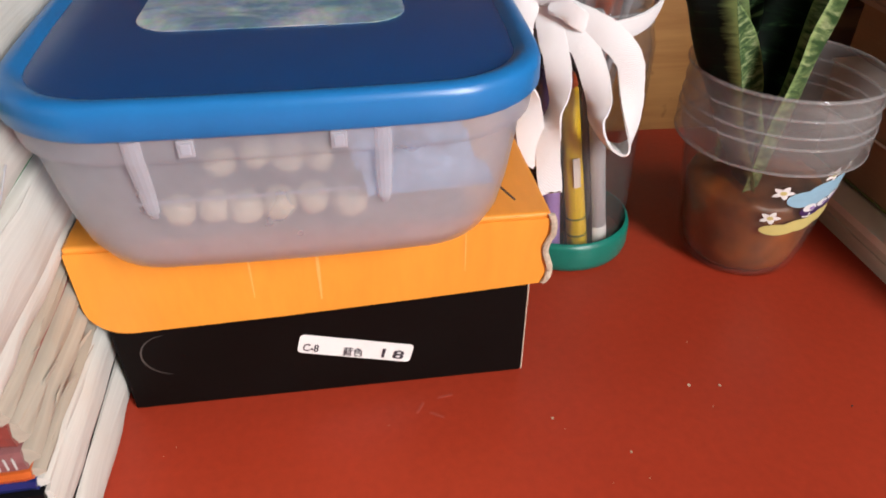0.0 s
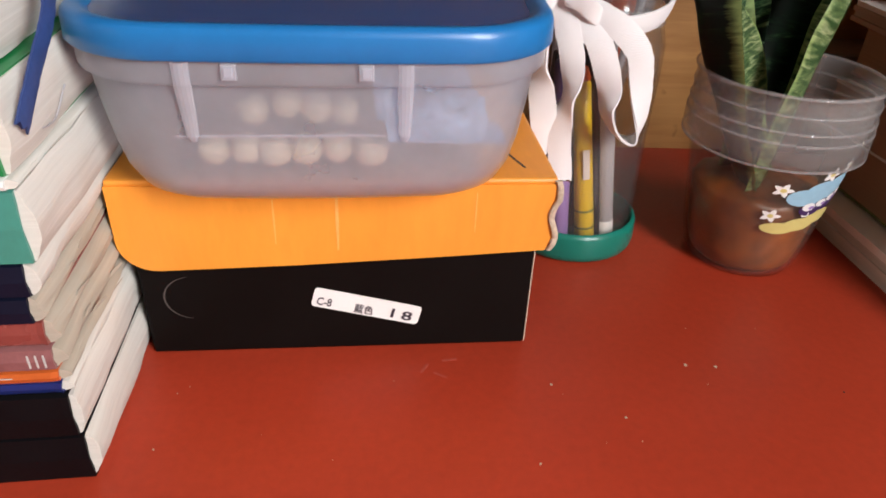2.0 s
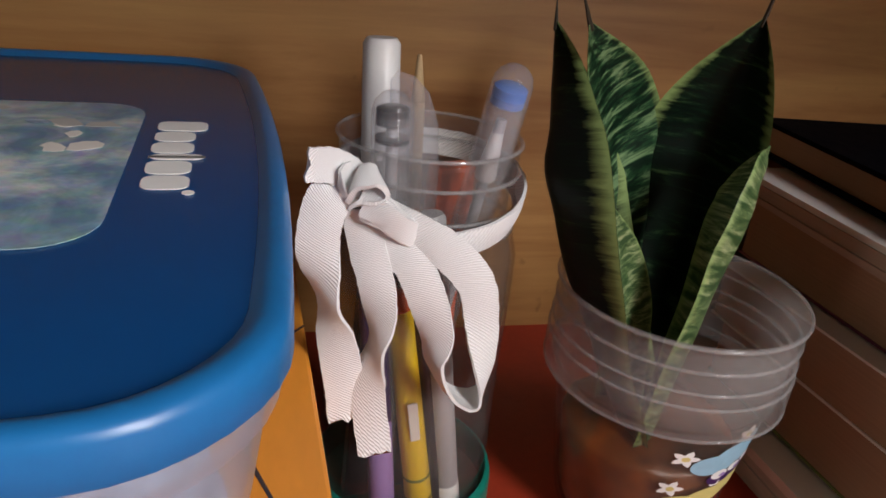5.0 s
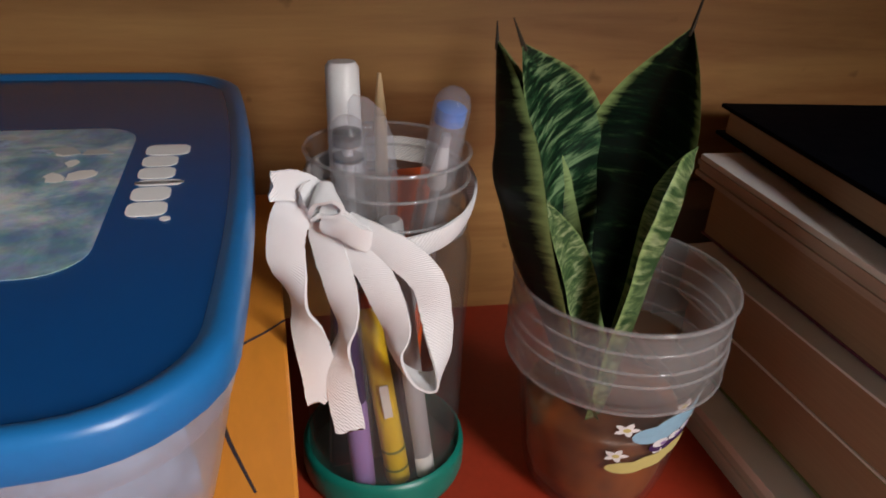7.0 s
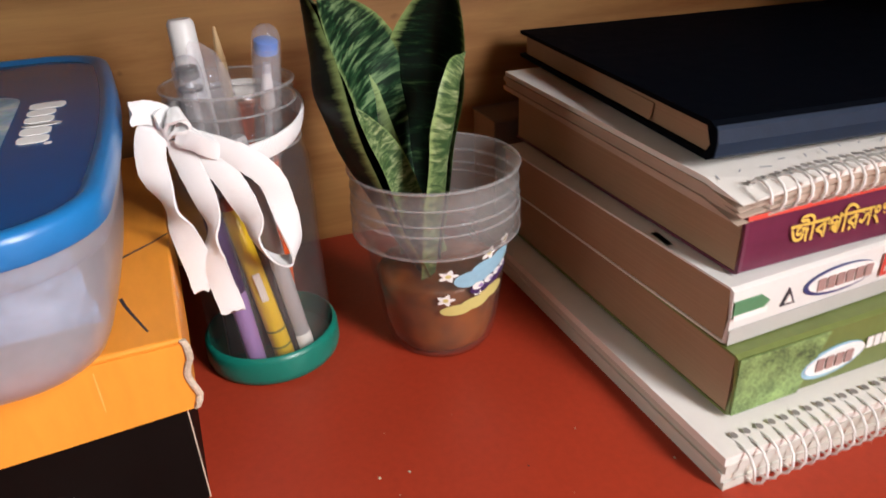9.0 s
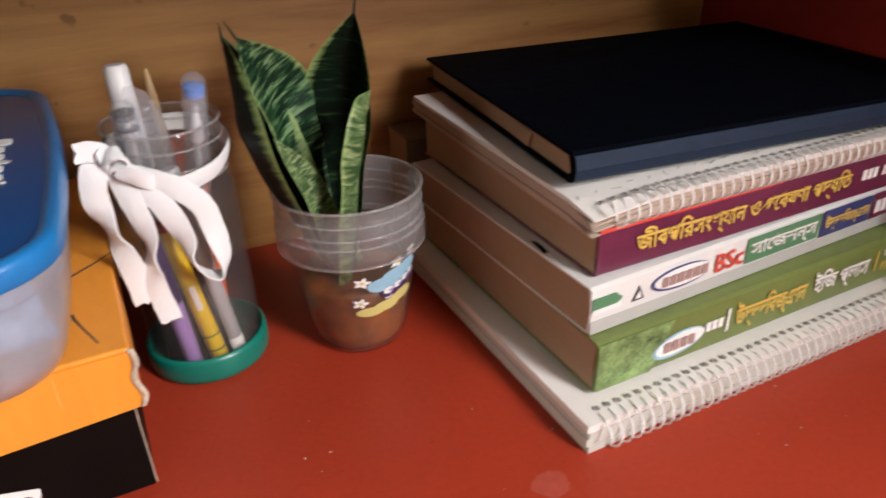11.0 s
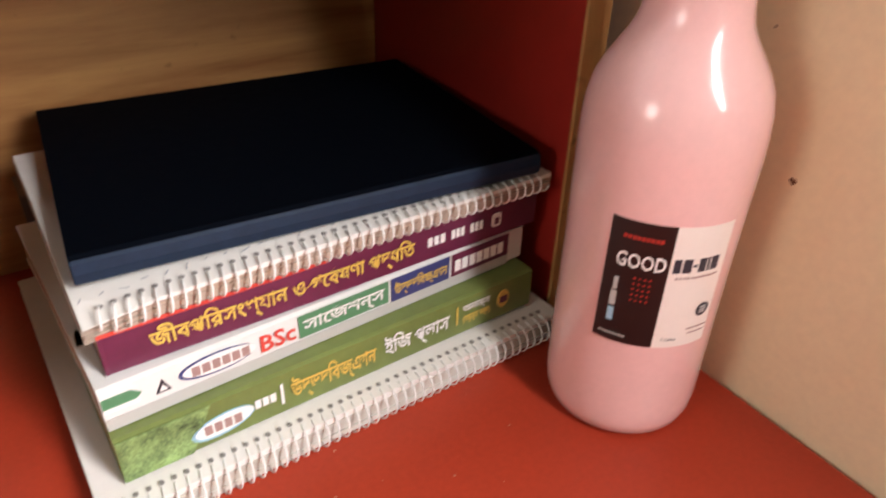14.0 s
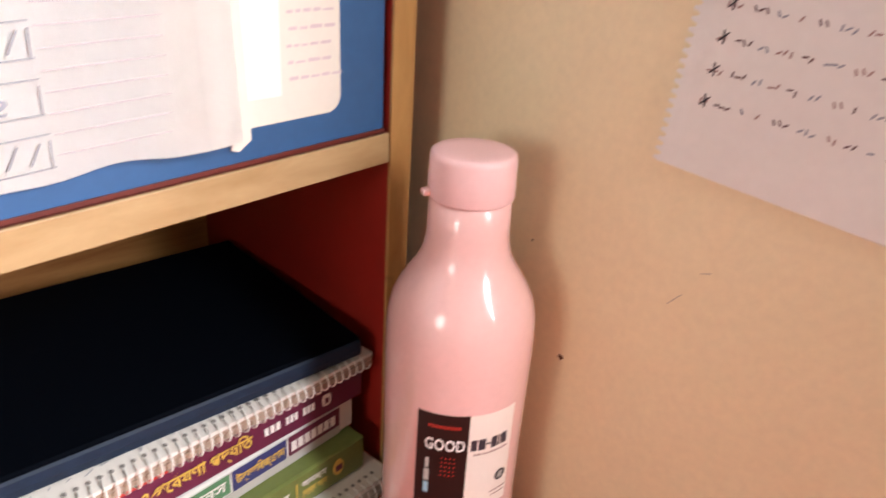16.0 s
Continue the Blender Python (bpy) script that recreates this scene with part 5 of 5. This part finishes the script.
def spiral(name, m, L, D, H, label, group, pitch=0.0062, radius=0.0075, droop=0.0, cover=M_PAPER, pages=M_PAGE_WHITE):
    """A coil-bound notebook, coil at the front."""
    t = thing(name, m, label, "notebook", group)
    rng_ = random.Random(int(L * 1e5) + int(H * 1e6))
    n = 8
    layers = 4
    for k in range(layers):
        z0, z1 = H * k / layers, H * (k + 1) / layers - 0.0002
        rings = []
        e = rng_.uniform(-0.0012, 0.0012)
        for i in range(n + 1):
            x = -e + (L + 2 * e) * i / n
            sag = -droop * max(0, 1 - x / 0.05) ** 2
            up = 0.0006 * math.sin(i * 1.3 + k)
            rings.append([(x, 0.0 + e * 0.5, z0 + sag * 0.6), (x, D + e, z0), (x, D + e, z1 + up * 0.2), (x, 0.02, z1 + up * 0.4 + sag * 0.4), (x, 0.0 + e * 0.5, z1 + sag + up * 0.5)])
        last = k == layers - 1
        part("cover_sheet" if last else "page_block", loft(rings, (True, True)), cover if last else pages, t, "plain white card cover" if last else "")
    turns = int((L - 0.012) / pitch)
    steps = 12
    P = []
    for i in range(turns * steps + 1):
        a = i / steps * math.tau
        P.append(Vector((0.008 + i / steps * pitch, 0.0012 - radius * math.cos(a), H * 0.5 + 0.0005 + radius * 0.95 * math.sin(a) * (1 if H > 0.012 else 0.9))))
    rings = []
    for i, p in enumerate(P):
        d = (P[min(i + 1, len(P) - 1)] - P[max(i - 1, 0)]).normalized()
        u = d.cross(Vector((1, 0, 0))).normalized()
        w = d.cross(u)
        p.z = max(p.z, 0.0008)
        rings.append([p + (u * math.cos(b) + w * math.sin(b)) * 0.00062 for b in (0.4, 0.4 + math.tau / 5, 0.4 + 2 * math.tau / 5, 0.4 + 3 * math.tau / 5, 0.4 + 4 * math.tau / 5)])
    smooth(part("spiral_coil", loft(rings, (True, True)), M_COIL, t, "white plastic spiral coil"), 2)
    hole = None
    for i in range(turns):
        if hole is None:
            hole = part("punched_hole", slab(rrect(0.0026, 0.0032, 0.0012, 3), 0.0001), M_HOLE, t)
            h_ = hole
        else:
            h_ = new("punched_hole", hole.data)
            h_.parent = t
        x = 0.008 + (i + 0.45) * pitch
        h_.matrix_local = pose(x, 0.0078, H + 0.0008 - droop * max(0, 1 - x / 0.05) ** 2 * 0.7)
    return t


G = "books in the low stack"
nb1 = spiral("spiral_notebook", pose(0.2765, 0.1730, 0, 0, 0, 2.4), 0.290, 0.233, 0.0165, "thick white spiral-bound notebook lying on the desk", G, radius=0.0088)
gr = book("green_textbook", pose(0.2905, 0.1895, 0.0185, 0, 0, 2.6), 0.262, 0.185, 0.0285, M_SPINE_GREEN, M_PAGE_TAN, "thick olive green textbook with yellow lettering on its spine", G, bulge=0.0004)
wh = book("white_textbook", pose(0.2905, 0.1975, 0.0475, 0, 0, 4.2), 0.264, 0.180, 0.0248, M_SPINE_WHITE, M_PAGE_TAN, "white and grey textbook with coloured spine bands", G, bulge=0.0003)
ma = book("plum_textbook", pose(0.2970, 0.2045, 0.0730, 0, 0, 2.2), 0.264, 0.182, 0.0255, M_SPINE_PLUM, M_PAGE_TAN, "plum textbook with gold Bengali title on its spine", G, bulge=0.0003)
nb2 = spiral("spiral_notebook", pose(0.2920, 0.2035, 0.0990, 0, 0, 1.5), 0.276, 0.195, 0.0105, "white spiral notebook with written top sheet", G, radius=0.0072, droop=0.006, pages=M_PAGE_PINK)
di = thing("diary", pose(0.2960, 0.2255, 0.1112, 0, 0, -3.6), "navy black hard-cover diary closing the stack", "diary", G)
prof = [(0.196, 0), (0.004, 0), (0.0, 0.0025), (-0.0008, 0.0078), (0.0, 0.0130), (0.004, 0.0155), (0.196, 0.0155), (0.1965, 0.0145), (0.196, 0.0135), (0.006, 0.0132), (0.003, 0.0065), (0.006, 0.002), (0.196, 0.002), (0.1965, 0.001)]
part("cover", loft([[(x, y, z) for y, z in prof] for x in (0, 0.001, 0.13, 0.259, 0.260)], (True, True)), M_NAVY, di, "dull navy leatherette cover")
part("spine", loft([[(x, y, z) for y, z in ((0.001, 0.0012), (-0.0004, 0.0026), (-0.0014, 0.0078), (-0.0004, 0.0128), (0.001, 0.0142))] for x in (0.0004, 0.13, 0.2596)], (True, True)), M_NAVY_LIT, di, "blue-black rounded spine, painted lighter as the lit face")
part("page_block", block(0.0028, 0.006, 0.002, 0.257, 0.192, 0.0134), M_PAGE_TAN, di)
flap = tagged(part("paper_slip", block(0, 0, 0, 0.0012, 0.034, 0.0075, 0.0004), M_PAGE_TAN), "crumpled paper slip sticking out of the diary", "paper")
flap.matrix_world = pose(0.2990, 0.272, 0.1145, 0, 12, -6)
# a small dark tab between the plum and the white book
tab = tagged(part("page_marker", block(0, 0, 0, 0.004, 0.014, 0.0035, 0.0004), M_OLIVE), "dark olive page marker tab", "bookmark")
tab.matrix_world = pose(0.2885, 0.236, 0.0688, 0, 0, -3)
# loose grey cards behind, at the back of the stack
bk = book("grey_booklet", pose(0.284, 0.404, 0.0, 0, 0, 2), 0.12, 0.035, 0.078, surface("dull_brown_grey_cover", (0.17, 0.125, 0.10), 0.7), M_PAGE_TAN, "grey booklet standing behind the stack", G)


def spine_text(t, text, mat, x, z, w, h, name="spine_writing", y=-0.0010, label="", shear=0.0):
    return writing(name, text, mat, t, pose(x, y, z, 90, 0, 0), w, h, label, shear=shear)


def spine_bar(t, mat, x0, z0, x1, z1, y=-0.0006, name="spine_band", r=0.0002, label="", thick=0.0003):
    return bar(name, mat, t, pose(0, y, 0, 90, 0, 0), x0, z0, x1, z1, thick, r, label)


# plum: gold title, author's name as bars, maker's badge
spine_text(ma, "জীবপিরসংখ্যান ও গেবষণা পদ্ধিত", M_GOLD, 0.0215, 0.0050, 0.149, 0.0155, label="gold Bengali title")
x = 0.1795
for w in (0.0135, 0.0105, 0.0105):
    for k in range(3):
        spine_bar(ma, M_PRINT_W, x + k * w / 3, 0.0105, x + (k + 0.72) * w / 3, 0.0165, y=-0.0011, name="name_bar")
    x += w + 0.0035
bar("badge", M_PRINT_W, ma, pose(0, -0.0011, 0, 90, 0, 0), 0.2270, 0.0085, 0.2345, 0.0180, 0.0003, 0.0022, "white printed badge")
spine_bar(ma, M_SPINE_PLUM, 0.2292, 0.0105, 0.2323, 0.0150, y=-0.0015, name="badge_mark")
spine_bar(ma, M_PRINT_RED2, 0.0, 0.0232, 0.115, 0.0252, y=-0.0008, label="thin red line along the spine")
# white: green arrow, grey foot, title blocks
spine_bar(wh, M_SPINE_GREY, 0.0002, 0.0002, 0.2515, 0.0072, label="pale grey band")
bm = loft([[(x, -0.0010, z) for x, z in ((0.0005, 0.0125), (0.014, 0.0125), (0.0185, 0.0160), (0.014, 0.0195), (0.0005, 0.0195))], [(x, -0.0004, z) for x, z in ((0.0005, 0.0125), (0.014, 0.0125), (0.0185, 0.0160), (0.014, 0.0195), (0.0005, 0.0195))]], (True, True))
part("arrow_print", bm, M_BAND_GREEN, wh, "dark green arrow print")
spine_bar(wh, M_PRINT_W, 0.0004, 0.0115, 0.0170, 0.0138, y=-0.0012)
tri = ((0.0245, 0.0108), (0.0320, 0.0108), (0.0283, 0.0185))
part("triangle_print", loft([[(x, -0.0010, z) for x, z in tri], [(x, -0.0004, z) for x, z in tri]], (True, True)), M_INK, wh)
tri2 = ((0.0263, 0.0120), (0.0302, 0.0120), (0.0283, 0.0158))
part("triangle_print", loft([[(x, -0.0013, z) for x, z in tri2], [(x, -0.0009, z) for x, z in tri2]], (True, True)), M_PRINT_W, wh)
oval = blob(0.0560, 0.0155, 0.0200, 0.0062, 26)
part("oval_print", loft([[(x, -0.0010, z) for x, z in oval], [(x, -0.0004, z) for x, z in oval]], (True, True)), M_BAND_NAVY, wh, "oval maker's mark")
oval = blob(0.0572, 0.0158, 0.0192, 0.0052, 26)
part("oval_print", loft([[(x, -0.0013, z) for x, z in oval], [(x, -0.0009, z) for x, z in oval]], (True, True)), M_PRINT_W, wh)
for k in range(6):
    spine_bar(wh, M_INK_FADED, 0.0425 + k * 0.0052, 0.0130, 0.0466 + k * 0.0052, 0.0185, y=-0.0016, name="name_bar")
spine_text(wh, "BSc", M_PRINT_RED2, 0.0790, 0.0098, 0.0200, 0.0110, label="red lettering")
spine_bar(wh, M_BAND_GREEN, 0.1010, 0.0085, 0.1585, 0.0232, y=-0.0008, label="green print band")
spine_text(wh, "সােজশন্স", M_PRINT_W, 0.1035, 0.0098, 0.0520, 0.0125, y=-0.0013)
spine_bar(wh, M_BAND_NAVY, 0.1605, 0.0075, 0.2030, 0.0235, y=-0.0008, label="navy print band")
spine_text(wh, "উদ্ভদিবজ্ঞান", M_GOLD, 0.1625, 0.0100, 0.0385, 0.0110, y=-0.0013)
spine_bar(wh, M_SPINE_PLUM, 0.2050, 0.0075, 0.2510, 0.0235, y=-0.0008, label="plum print band")
for k in range(7):
    spine_bar(wh, M_PRINT_W, 0.2070 + k * 0.0058, 0.0110, 0.2115 + k * 0.0058, 0.0190, y=-0.0013, name="print_bar")
# green: leaf print at the foot, oval mark, title
bm = loft([[(x, -0.0010, z) for x, z in ((0.0004, 0.001), (0.034, 0.001), (0.040, 0.014), (0.046, 0.0275), (0.0004, 0.0275))], [(x, -0.0005, z) for x, z in ((0.0004, 0.001), (0.034, 0.001), (0.040, 0.014), (0.046, 0.0275), (0.0004, 0.0275))]], (True, True))
part("leaf_photo", bm, M_LEAFPRINT, gr, "printed photo of green leaves")
oval = blob(0.0510, 0.0120, 0.0170, 0.0068, 26, rot=0.12)
part("oval_print", loft([[(x, -0.0010, z) for x, z in oval], [(x, -0.0004, z) for x, z in oval]], (True, True)), M_CLOUD, gr)
oval = blob(0.0518, 0.0126, 0.0158, 0.0056, 26, rot=0.12)
part("oval_print", loft([[(x, -0.0013, z) for x, z in oval], [(x, -0.0009, z) for x, z in oval]], (True, True)), M_PRINT_W, gr)
for k in range(4):
    spine_bar(gr, M_INK_FADED, 0.0410 + k * 0.0052, 0.0095, 0.0450 + k * 0.0052, 0.0155, y=-0.0016, name="name_bar")
for k in range(3):
    spine_bar(gr, M_PRINT_W, 0.0685 + k * 0.0042, 0.0125, 0.0718 + k * 0.0042, 0.0180, name="name_bar", y=-0.0010)
spine_bar(gr, M_PRINT_W, 0.0830, 0.0080, 0.0846, 0.0220, y=-0.0010)
spine_text(gr, "উদ্ভদিবজ্ঞান", M_GOLD, 0.0890, 0.0055, 0.0530, 0.0185, y=-0.0012, label="yellow Bengali title")
spine_text(gr, "ইিজ প্লাস", M_PRINT_W, 0.1480, 0.0070, 0.0460, 0.0175, y=-0.0012)
spine_bar(gr, M_GOLD, 0.2000, 0.0100, 0.2010, 0.0235, y=-0.0010)
spine_text(gr, "অনার্স", M_PRINT_W, 0.2045, 0.0165, 0.0215, 0.0068, y=-0.0012)
spine_text(gr, "(চতুর্থ বর্ষ)", M_GOLD, 0.2050, 0.0085, 0.0215, 0.0068, y=-0.0012)
ov = blob(0.2375, 0.0155, 0.0048, 0.0068, 18)
part("badge", loft([[(x, -0.0011, z) for x, z in ov], [(x, -0.0005, z) for x, z in ov]], (True, True)), M_GOLD, gr)
spine_bar(gr, M_SPINE_PLUM, 0.2345, 0.0130, 0.2405, 0.0180, y=-0.0015, name="badge_mark")
# pen lines on the notebook's top sheet, in front of the diary
rng = random.Random(17)
for i in range(26):
    x = 0.004 + i * 0.0098
    b = part("pen_stroke", slab(rrect(rng.uniform(0.002, 0.006), 0.0005, 0.0002, 2), 0.0001), M_INK_BLUE, nb2)
    b.matrix_local = pose(x, 0.0160 + rng.uniform(-0.002, 0.002), 0.0113 - 0.006 * max(0, 1 - x / 0.05) ** 2 * 0.6, 0, 0, rng.uniform(-20, 70))

# tall stack of books beside the box
G2 = "books in the tall stack"
ROT = 4.0
stack = [
    (0.0, 0.0185, M_BK_BLACK, M_PAGE_WHITE, "black_book", "black clothbound book at the foot of the stack", 0.000, 0.0),
    (0.0188, 0.0165, M_BK_BLACK, M_PAGE_WHITE, "black_book", "black book with dull worn spine", -0.0010, 0.0),
    (0.0356, 0.0042, M_BK_BLUE, M_PAGE_WHITE, "blue_booklet", "thin royal blue booklet", -0.002, 0.001),
    (0.0400, 0.0042, M_BK_ORANGE, M_PAGE_GREY, "orange_booklet", "thin shiny orange-red booklet", -0.0020, 0.001),
    (0.0444, 0.0080, M_BK_MAUVE, M_PAGE_GREY, "mauve_book", "mauve plastic-covered book with cracked wrapping", -0.0020, 0.001),
    (0.0526, 0.0088, M_BK_RED, M_PAGE_GREY, "red_book", "dull red plastic-covered book", -0.0025, 0.002),
    (0.0616, 0.0088, M_BK_NAVY, M_PAGE_GREY, "navy_book", "dark navy book with plain spine", -0.0035, 0.0),
    (0.0706, 0.0105, M_BK_NAVY, M_PAGE_WHITE, "navy_book", "dark navy book with frayed pages", -0.0020, 0.0),
    (0.0813, 0.0215, M_BK_TEAL, M_PAGE_WHITE, "teal_book", "teal book with white page block", 0.0015, 0.0),
    (0.1030, 0.0030, M_SPINE_WHITE, M_PAGE_WHITE, "white_booklet", "thin white booklet between two books", 0.0008, -0.001),
    (0.1062, 0.0215, M_BK_GREEN, M_PAGE_WHITE, "green_book", "bright green book with thick white pages", 0.0010, 0.0),
    (0.1279, 0.0230, M_SPINE_WHITE, M_PAGE_WHITE, "white_book", "thick white book closing the tall stack", -0.0045, 0.004),
]
for z, h, cov, pg, nm, lb, dx, dy in stack:
    L = 0.185 + 0.01 * math.sin(z * 300)
    t = book(nm, pose(-0.0545 + dx, 0.174 + dy, z, 0, 0, ROT) @ pose(-L, 0, 0), L, 0.235 + 0.01 * math.sin(z * 170), h, cov, pg, lb, G2, skin=min(0.0005, h * 0.1), bulge=0.0006, inset=-0.0021, ragged=0.0017 if pg is M_PAGE_GREY else 0.0013)
    if pg is M_PAGE_GREY:
        # flakes and curled corners of worn sheets on the open side
        fr = random.Random(int(z * 1e4))
        for k in range(5):
            w, q = fr.uniform(0.004, 0.011), fr.uniform(0.0006, 0.0014)
            flake = part("page_flake", slab([(0, 0), (w, 0.0004), (w * 0.9, q), (w * 0.3, q * 1.3)], 0.0003), M_PAGE_GREY, t)
            flake.matrix_local = pose(L + 0.0030, fr.uniform(0.012, 0.11), fr.uniform(0.2, 0.8) * h, 90 + fr.uniform(-25, 25), 0, 90 + fr.uniform(-14, 14))
    if nm == "mauve_book":
        for k in range(3):
            bar("wrap_crease", M_SPINE_GREY, t, pose(0, -0.0009, 0, 90, 0, 0), L - 0.0065 + k * 0.0021, 0.002, L - 0.0060 + k * 0.0021, 0.0065, 0.0002)
        bar("wrap_crease", M_SPINE_GREY, t, pose(0, -0.0009, 0, 90, -20, 0), L - 0.018, 0.008, L - 0.008, 0.0083, 0.0002)
    if nm == "orange_booklet":
        bar("wrap_crease", M_SPINE_GREY, t, pose(0, -0.0009, 0, 90, 0, 0), L - 0.040, 0.0026, L - 0.012, 0.0029, 0.0002)
mark = tagged(smooth(part("ribbon_bookmark", tape([(-0.0500, 0.2150, 0.1500), (-0.0478, 0.2040, 0.1385), (-0.0480, 0.1920, 0.1290), (-0.0487, 0.1800, 0.1180)],
                                                  [(0.1, 1, 0.6), (0.1, 1, -0.5), (0.1, 1, -0.7), (0.1, 1, -0.7)], 0.0052, 0.0006, fray=0.002), M_BOOKMARK), 1.2),
              "narrow navy satin bookmark ribbon hanging from a book", "bookmark")
thread = tagged(smooth(part("loose_thread", tape([(-0.0525, 0.180, 0.1170), (-0.0520, 0.190, 0.1125), (-0.0530, 0.203, 0.1095), (-0.0530, 0.214, 0.1160)], [(0, 1, 1)] * 4, 0.0005, 0.0003), M_GREY_PL), 1.2),
                "thin grey loose thread", "thread")

# ---------------------------------------------------------------- water bottle
PX, PY = 0.5612, 0.1245
bot = thing("water_bottle", pose(PX, PY, 0), "glossy pink plastic water bottle with pale cap and label", "bottle")
prof = [(0.030, 0.0008), (0.0375, 0.0010), (0.0410, 0.0040), (0.0430, 0.0105), (0.0438, 0.020), (0.0436, 0.100), (0.0444, 0.165), (0.0442, 0.177), (0.0432, 0.188), (0.0410, 0.197), (0.0372, 0.2050),
        (0.0325, 0.2125), (0.0282, 0.2190), (0.0254, 0.2250), (0.0240, 0.2310), (0.0232, 0.2380), (0.0228, 0.2570), (0.0210, 0.2584)]
smooth(part("bottle_body", lathe(prof, 72, (True, True)), M_PINK, bot, "glossy salmon pink plastic body"), 0.9)
cap = [(0.0222, 0.2585), (0.0236, 0.2588), (0.0240, 0.2602), (0.0238, 0.2700), (0.0236, 0.2805), (0.0230, 0.2832), (0.0215, 0.2842), (0.015, 0.2843)]
cp = smooth(part("cap", lathe(cap, 64, (True, True)), M_PINK_CAP, bot, "pale pink screw cap"), 0.9)
nub = part("strap_lug", block(-0.0022, -0.0030, 0.2600, 0.0022, 0.0030, 0.2635, 0.001), M_PINK_CAP, cp)
nub.matrix_local = pose(0, 0, 0, 0, 0, 0)
na = radians(150)
nub.matrix_local = pose(0.0258 * math.cos(na), 0.0258 * math.sin(na), 0, 0, 0, 150)


def label_patch(name, mat, a0, a1, z0, z1, r=0.0442, steps=14, label="", parent=None):
    bm = bmesh.new()
    rows = []
    for i in range(steps + 1):
        a = radians(a0 + (a1 - a0) * i / steps)
        rows.append([bm.verts.new((rr * math.cos(a), rr * math.sin(a), z)) for rr, z in ((r, z0), (r, z1), (r - 0.0003, z1), (r - 0.0003, z0))])
    for p, q in zip(rows, rows[1:]):
        for k in range(4):
            bm.faces.new((p[k], q[k], q[(k + 1) % 4], p[(k + 1) % 4]))
    bm.faces.new(rows[0])
    bm.faces.new(rows[-1][::-1])
    return smooth(part(name, bm, mat, parent or bot, label), 0.8)


LZ0, LZ1 = 0.0705, 0.1422
label_patch("black_label", M_LABEL_B, 194, 234, LZ0, LZ1, label="black half of the label")
label_patch("white_label", M_LABEL_W, 234, 274, LZ0, LZ1, label="white half of the label")


def wrapped(name, text, mat, a0, z, width, height, r=0.0444, label="", shear=0.0):
    """Lettering bent round the bottle, starting at angle a0."""
    ob = writing(name, text, mat, bot, pose(0, 0, 0), width, height, label, shear=shear)
    for v in ob.data.vertices:
        a = radians(a0) + v.co.x / 0.0438
        v.co = Vector((r * math.cos(a), r * math.sin(a), z + v.co.y))
    return ob


wrapped("label_writing", "GOOD", M_PRINT_W, 201, 0.1165, 0.0235, 0.0085, label="bold white lettering")
for a0, a1, z0, z1 in ((236.2, 240.9, 0.1168, 0.1245), (242.2, 248.0, 0.1168, 0.1245), (249.0, 251.8, 0.1198, 0.1212), (252.9, 257.9, 0.1168, 0.1245), (259.0, 260.6, 0.1168, 0.1245), (261.9, 267.4, 0.1168, 0.1245)):
    label_patch("print_bar", M_INK, a0, a1, z0, z1, 0.0444, 3)
for k in range(12):
    label_patch("print_bar", M_INK_FADED, 239 + k * 2.6, 240.6 + k * 2.6, 0.1130, 0.1143, 0.0444, 2)
for k in range(9):
    label_patch("print_bar", M_PRINT_RED, 203 + k * 2.8, 205.2 + k * 2.8, 0.1325, 0.1345, 0.0444, 2)
for r_ in range(5):
    for k in range(4):
        label_patch("print_bar", M_PRINT_RED, 214 + k * 3.2, 215.4 + k * 3.2, 0.098 + r_ * 0.0032, 0.0988 + r_ * 0.0032, 0.0444, 2)
label_patch("bottle_drawing", M_SPINE_GREY, 201.5, 205.5, 0.0925, 0.1010, 0.0444, 3, "small grey bottle picture")
label_patch("bottle_drawing", M_CLOUD, 201.5, 205.5, 0.0830, 0.0910, 0.0444, 3)
label_patch("bottle_drawing", M_SPINE_GREY, 202.2, 204.8, 0.1020, 0.1095, 0.0444, 3)
for k in range(8):
    label_patch("print_bar", M_SPINE_GREY, 198 + k * 2.3, 199.5 + k * 2.3, 0.0745, 0.0756, 0.0444, 2)
ang0 = radians(265)
bm = bmesh.new()
vs = []
for i in range(20):
    a = i * math.tau / 20
    x, z = 0.0042 * math.cos(a), 0.0042 * math.sin(a)
    vs.append(bm.verts.new((0.0444 * math.cos(ang0 + x / 0.0438), 0.0444 * math.sin(ang0 + x / 0.0438), 0.0925 + z)))
bm.faces.new(vs)
part("round_badge", bm, M_INK, bot, "small round black badge")
for k in range(3):
    label_patch("print_bar", M_SPINE_GREY, 262.2, 267.8, 0.0905 + k * 0.0016, 0.0912 + k * 0.0016, 0.0446, 2)
for k in range(9):
    label_patch("print_bar", M_INK_FADED, 256 + k * 1.9, 257.3 + k * 1.9, 0.0810, 0.0819, 0.0444, 2)
    label_patch("print_bar", M_INK_FADED, 258 + k * 1.6, 259.1 + k * 1.6, 0.0780, 0.0788, 0.0444, 2)
wrapped("label_writing", "1 Litre", M_INK, 239.5, 0.0748, 0.0078, 0.0022)
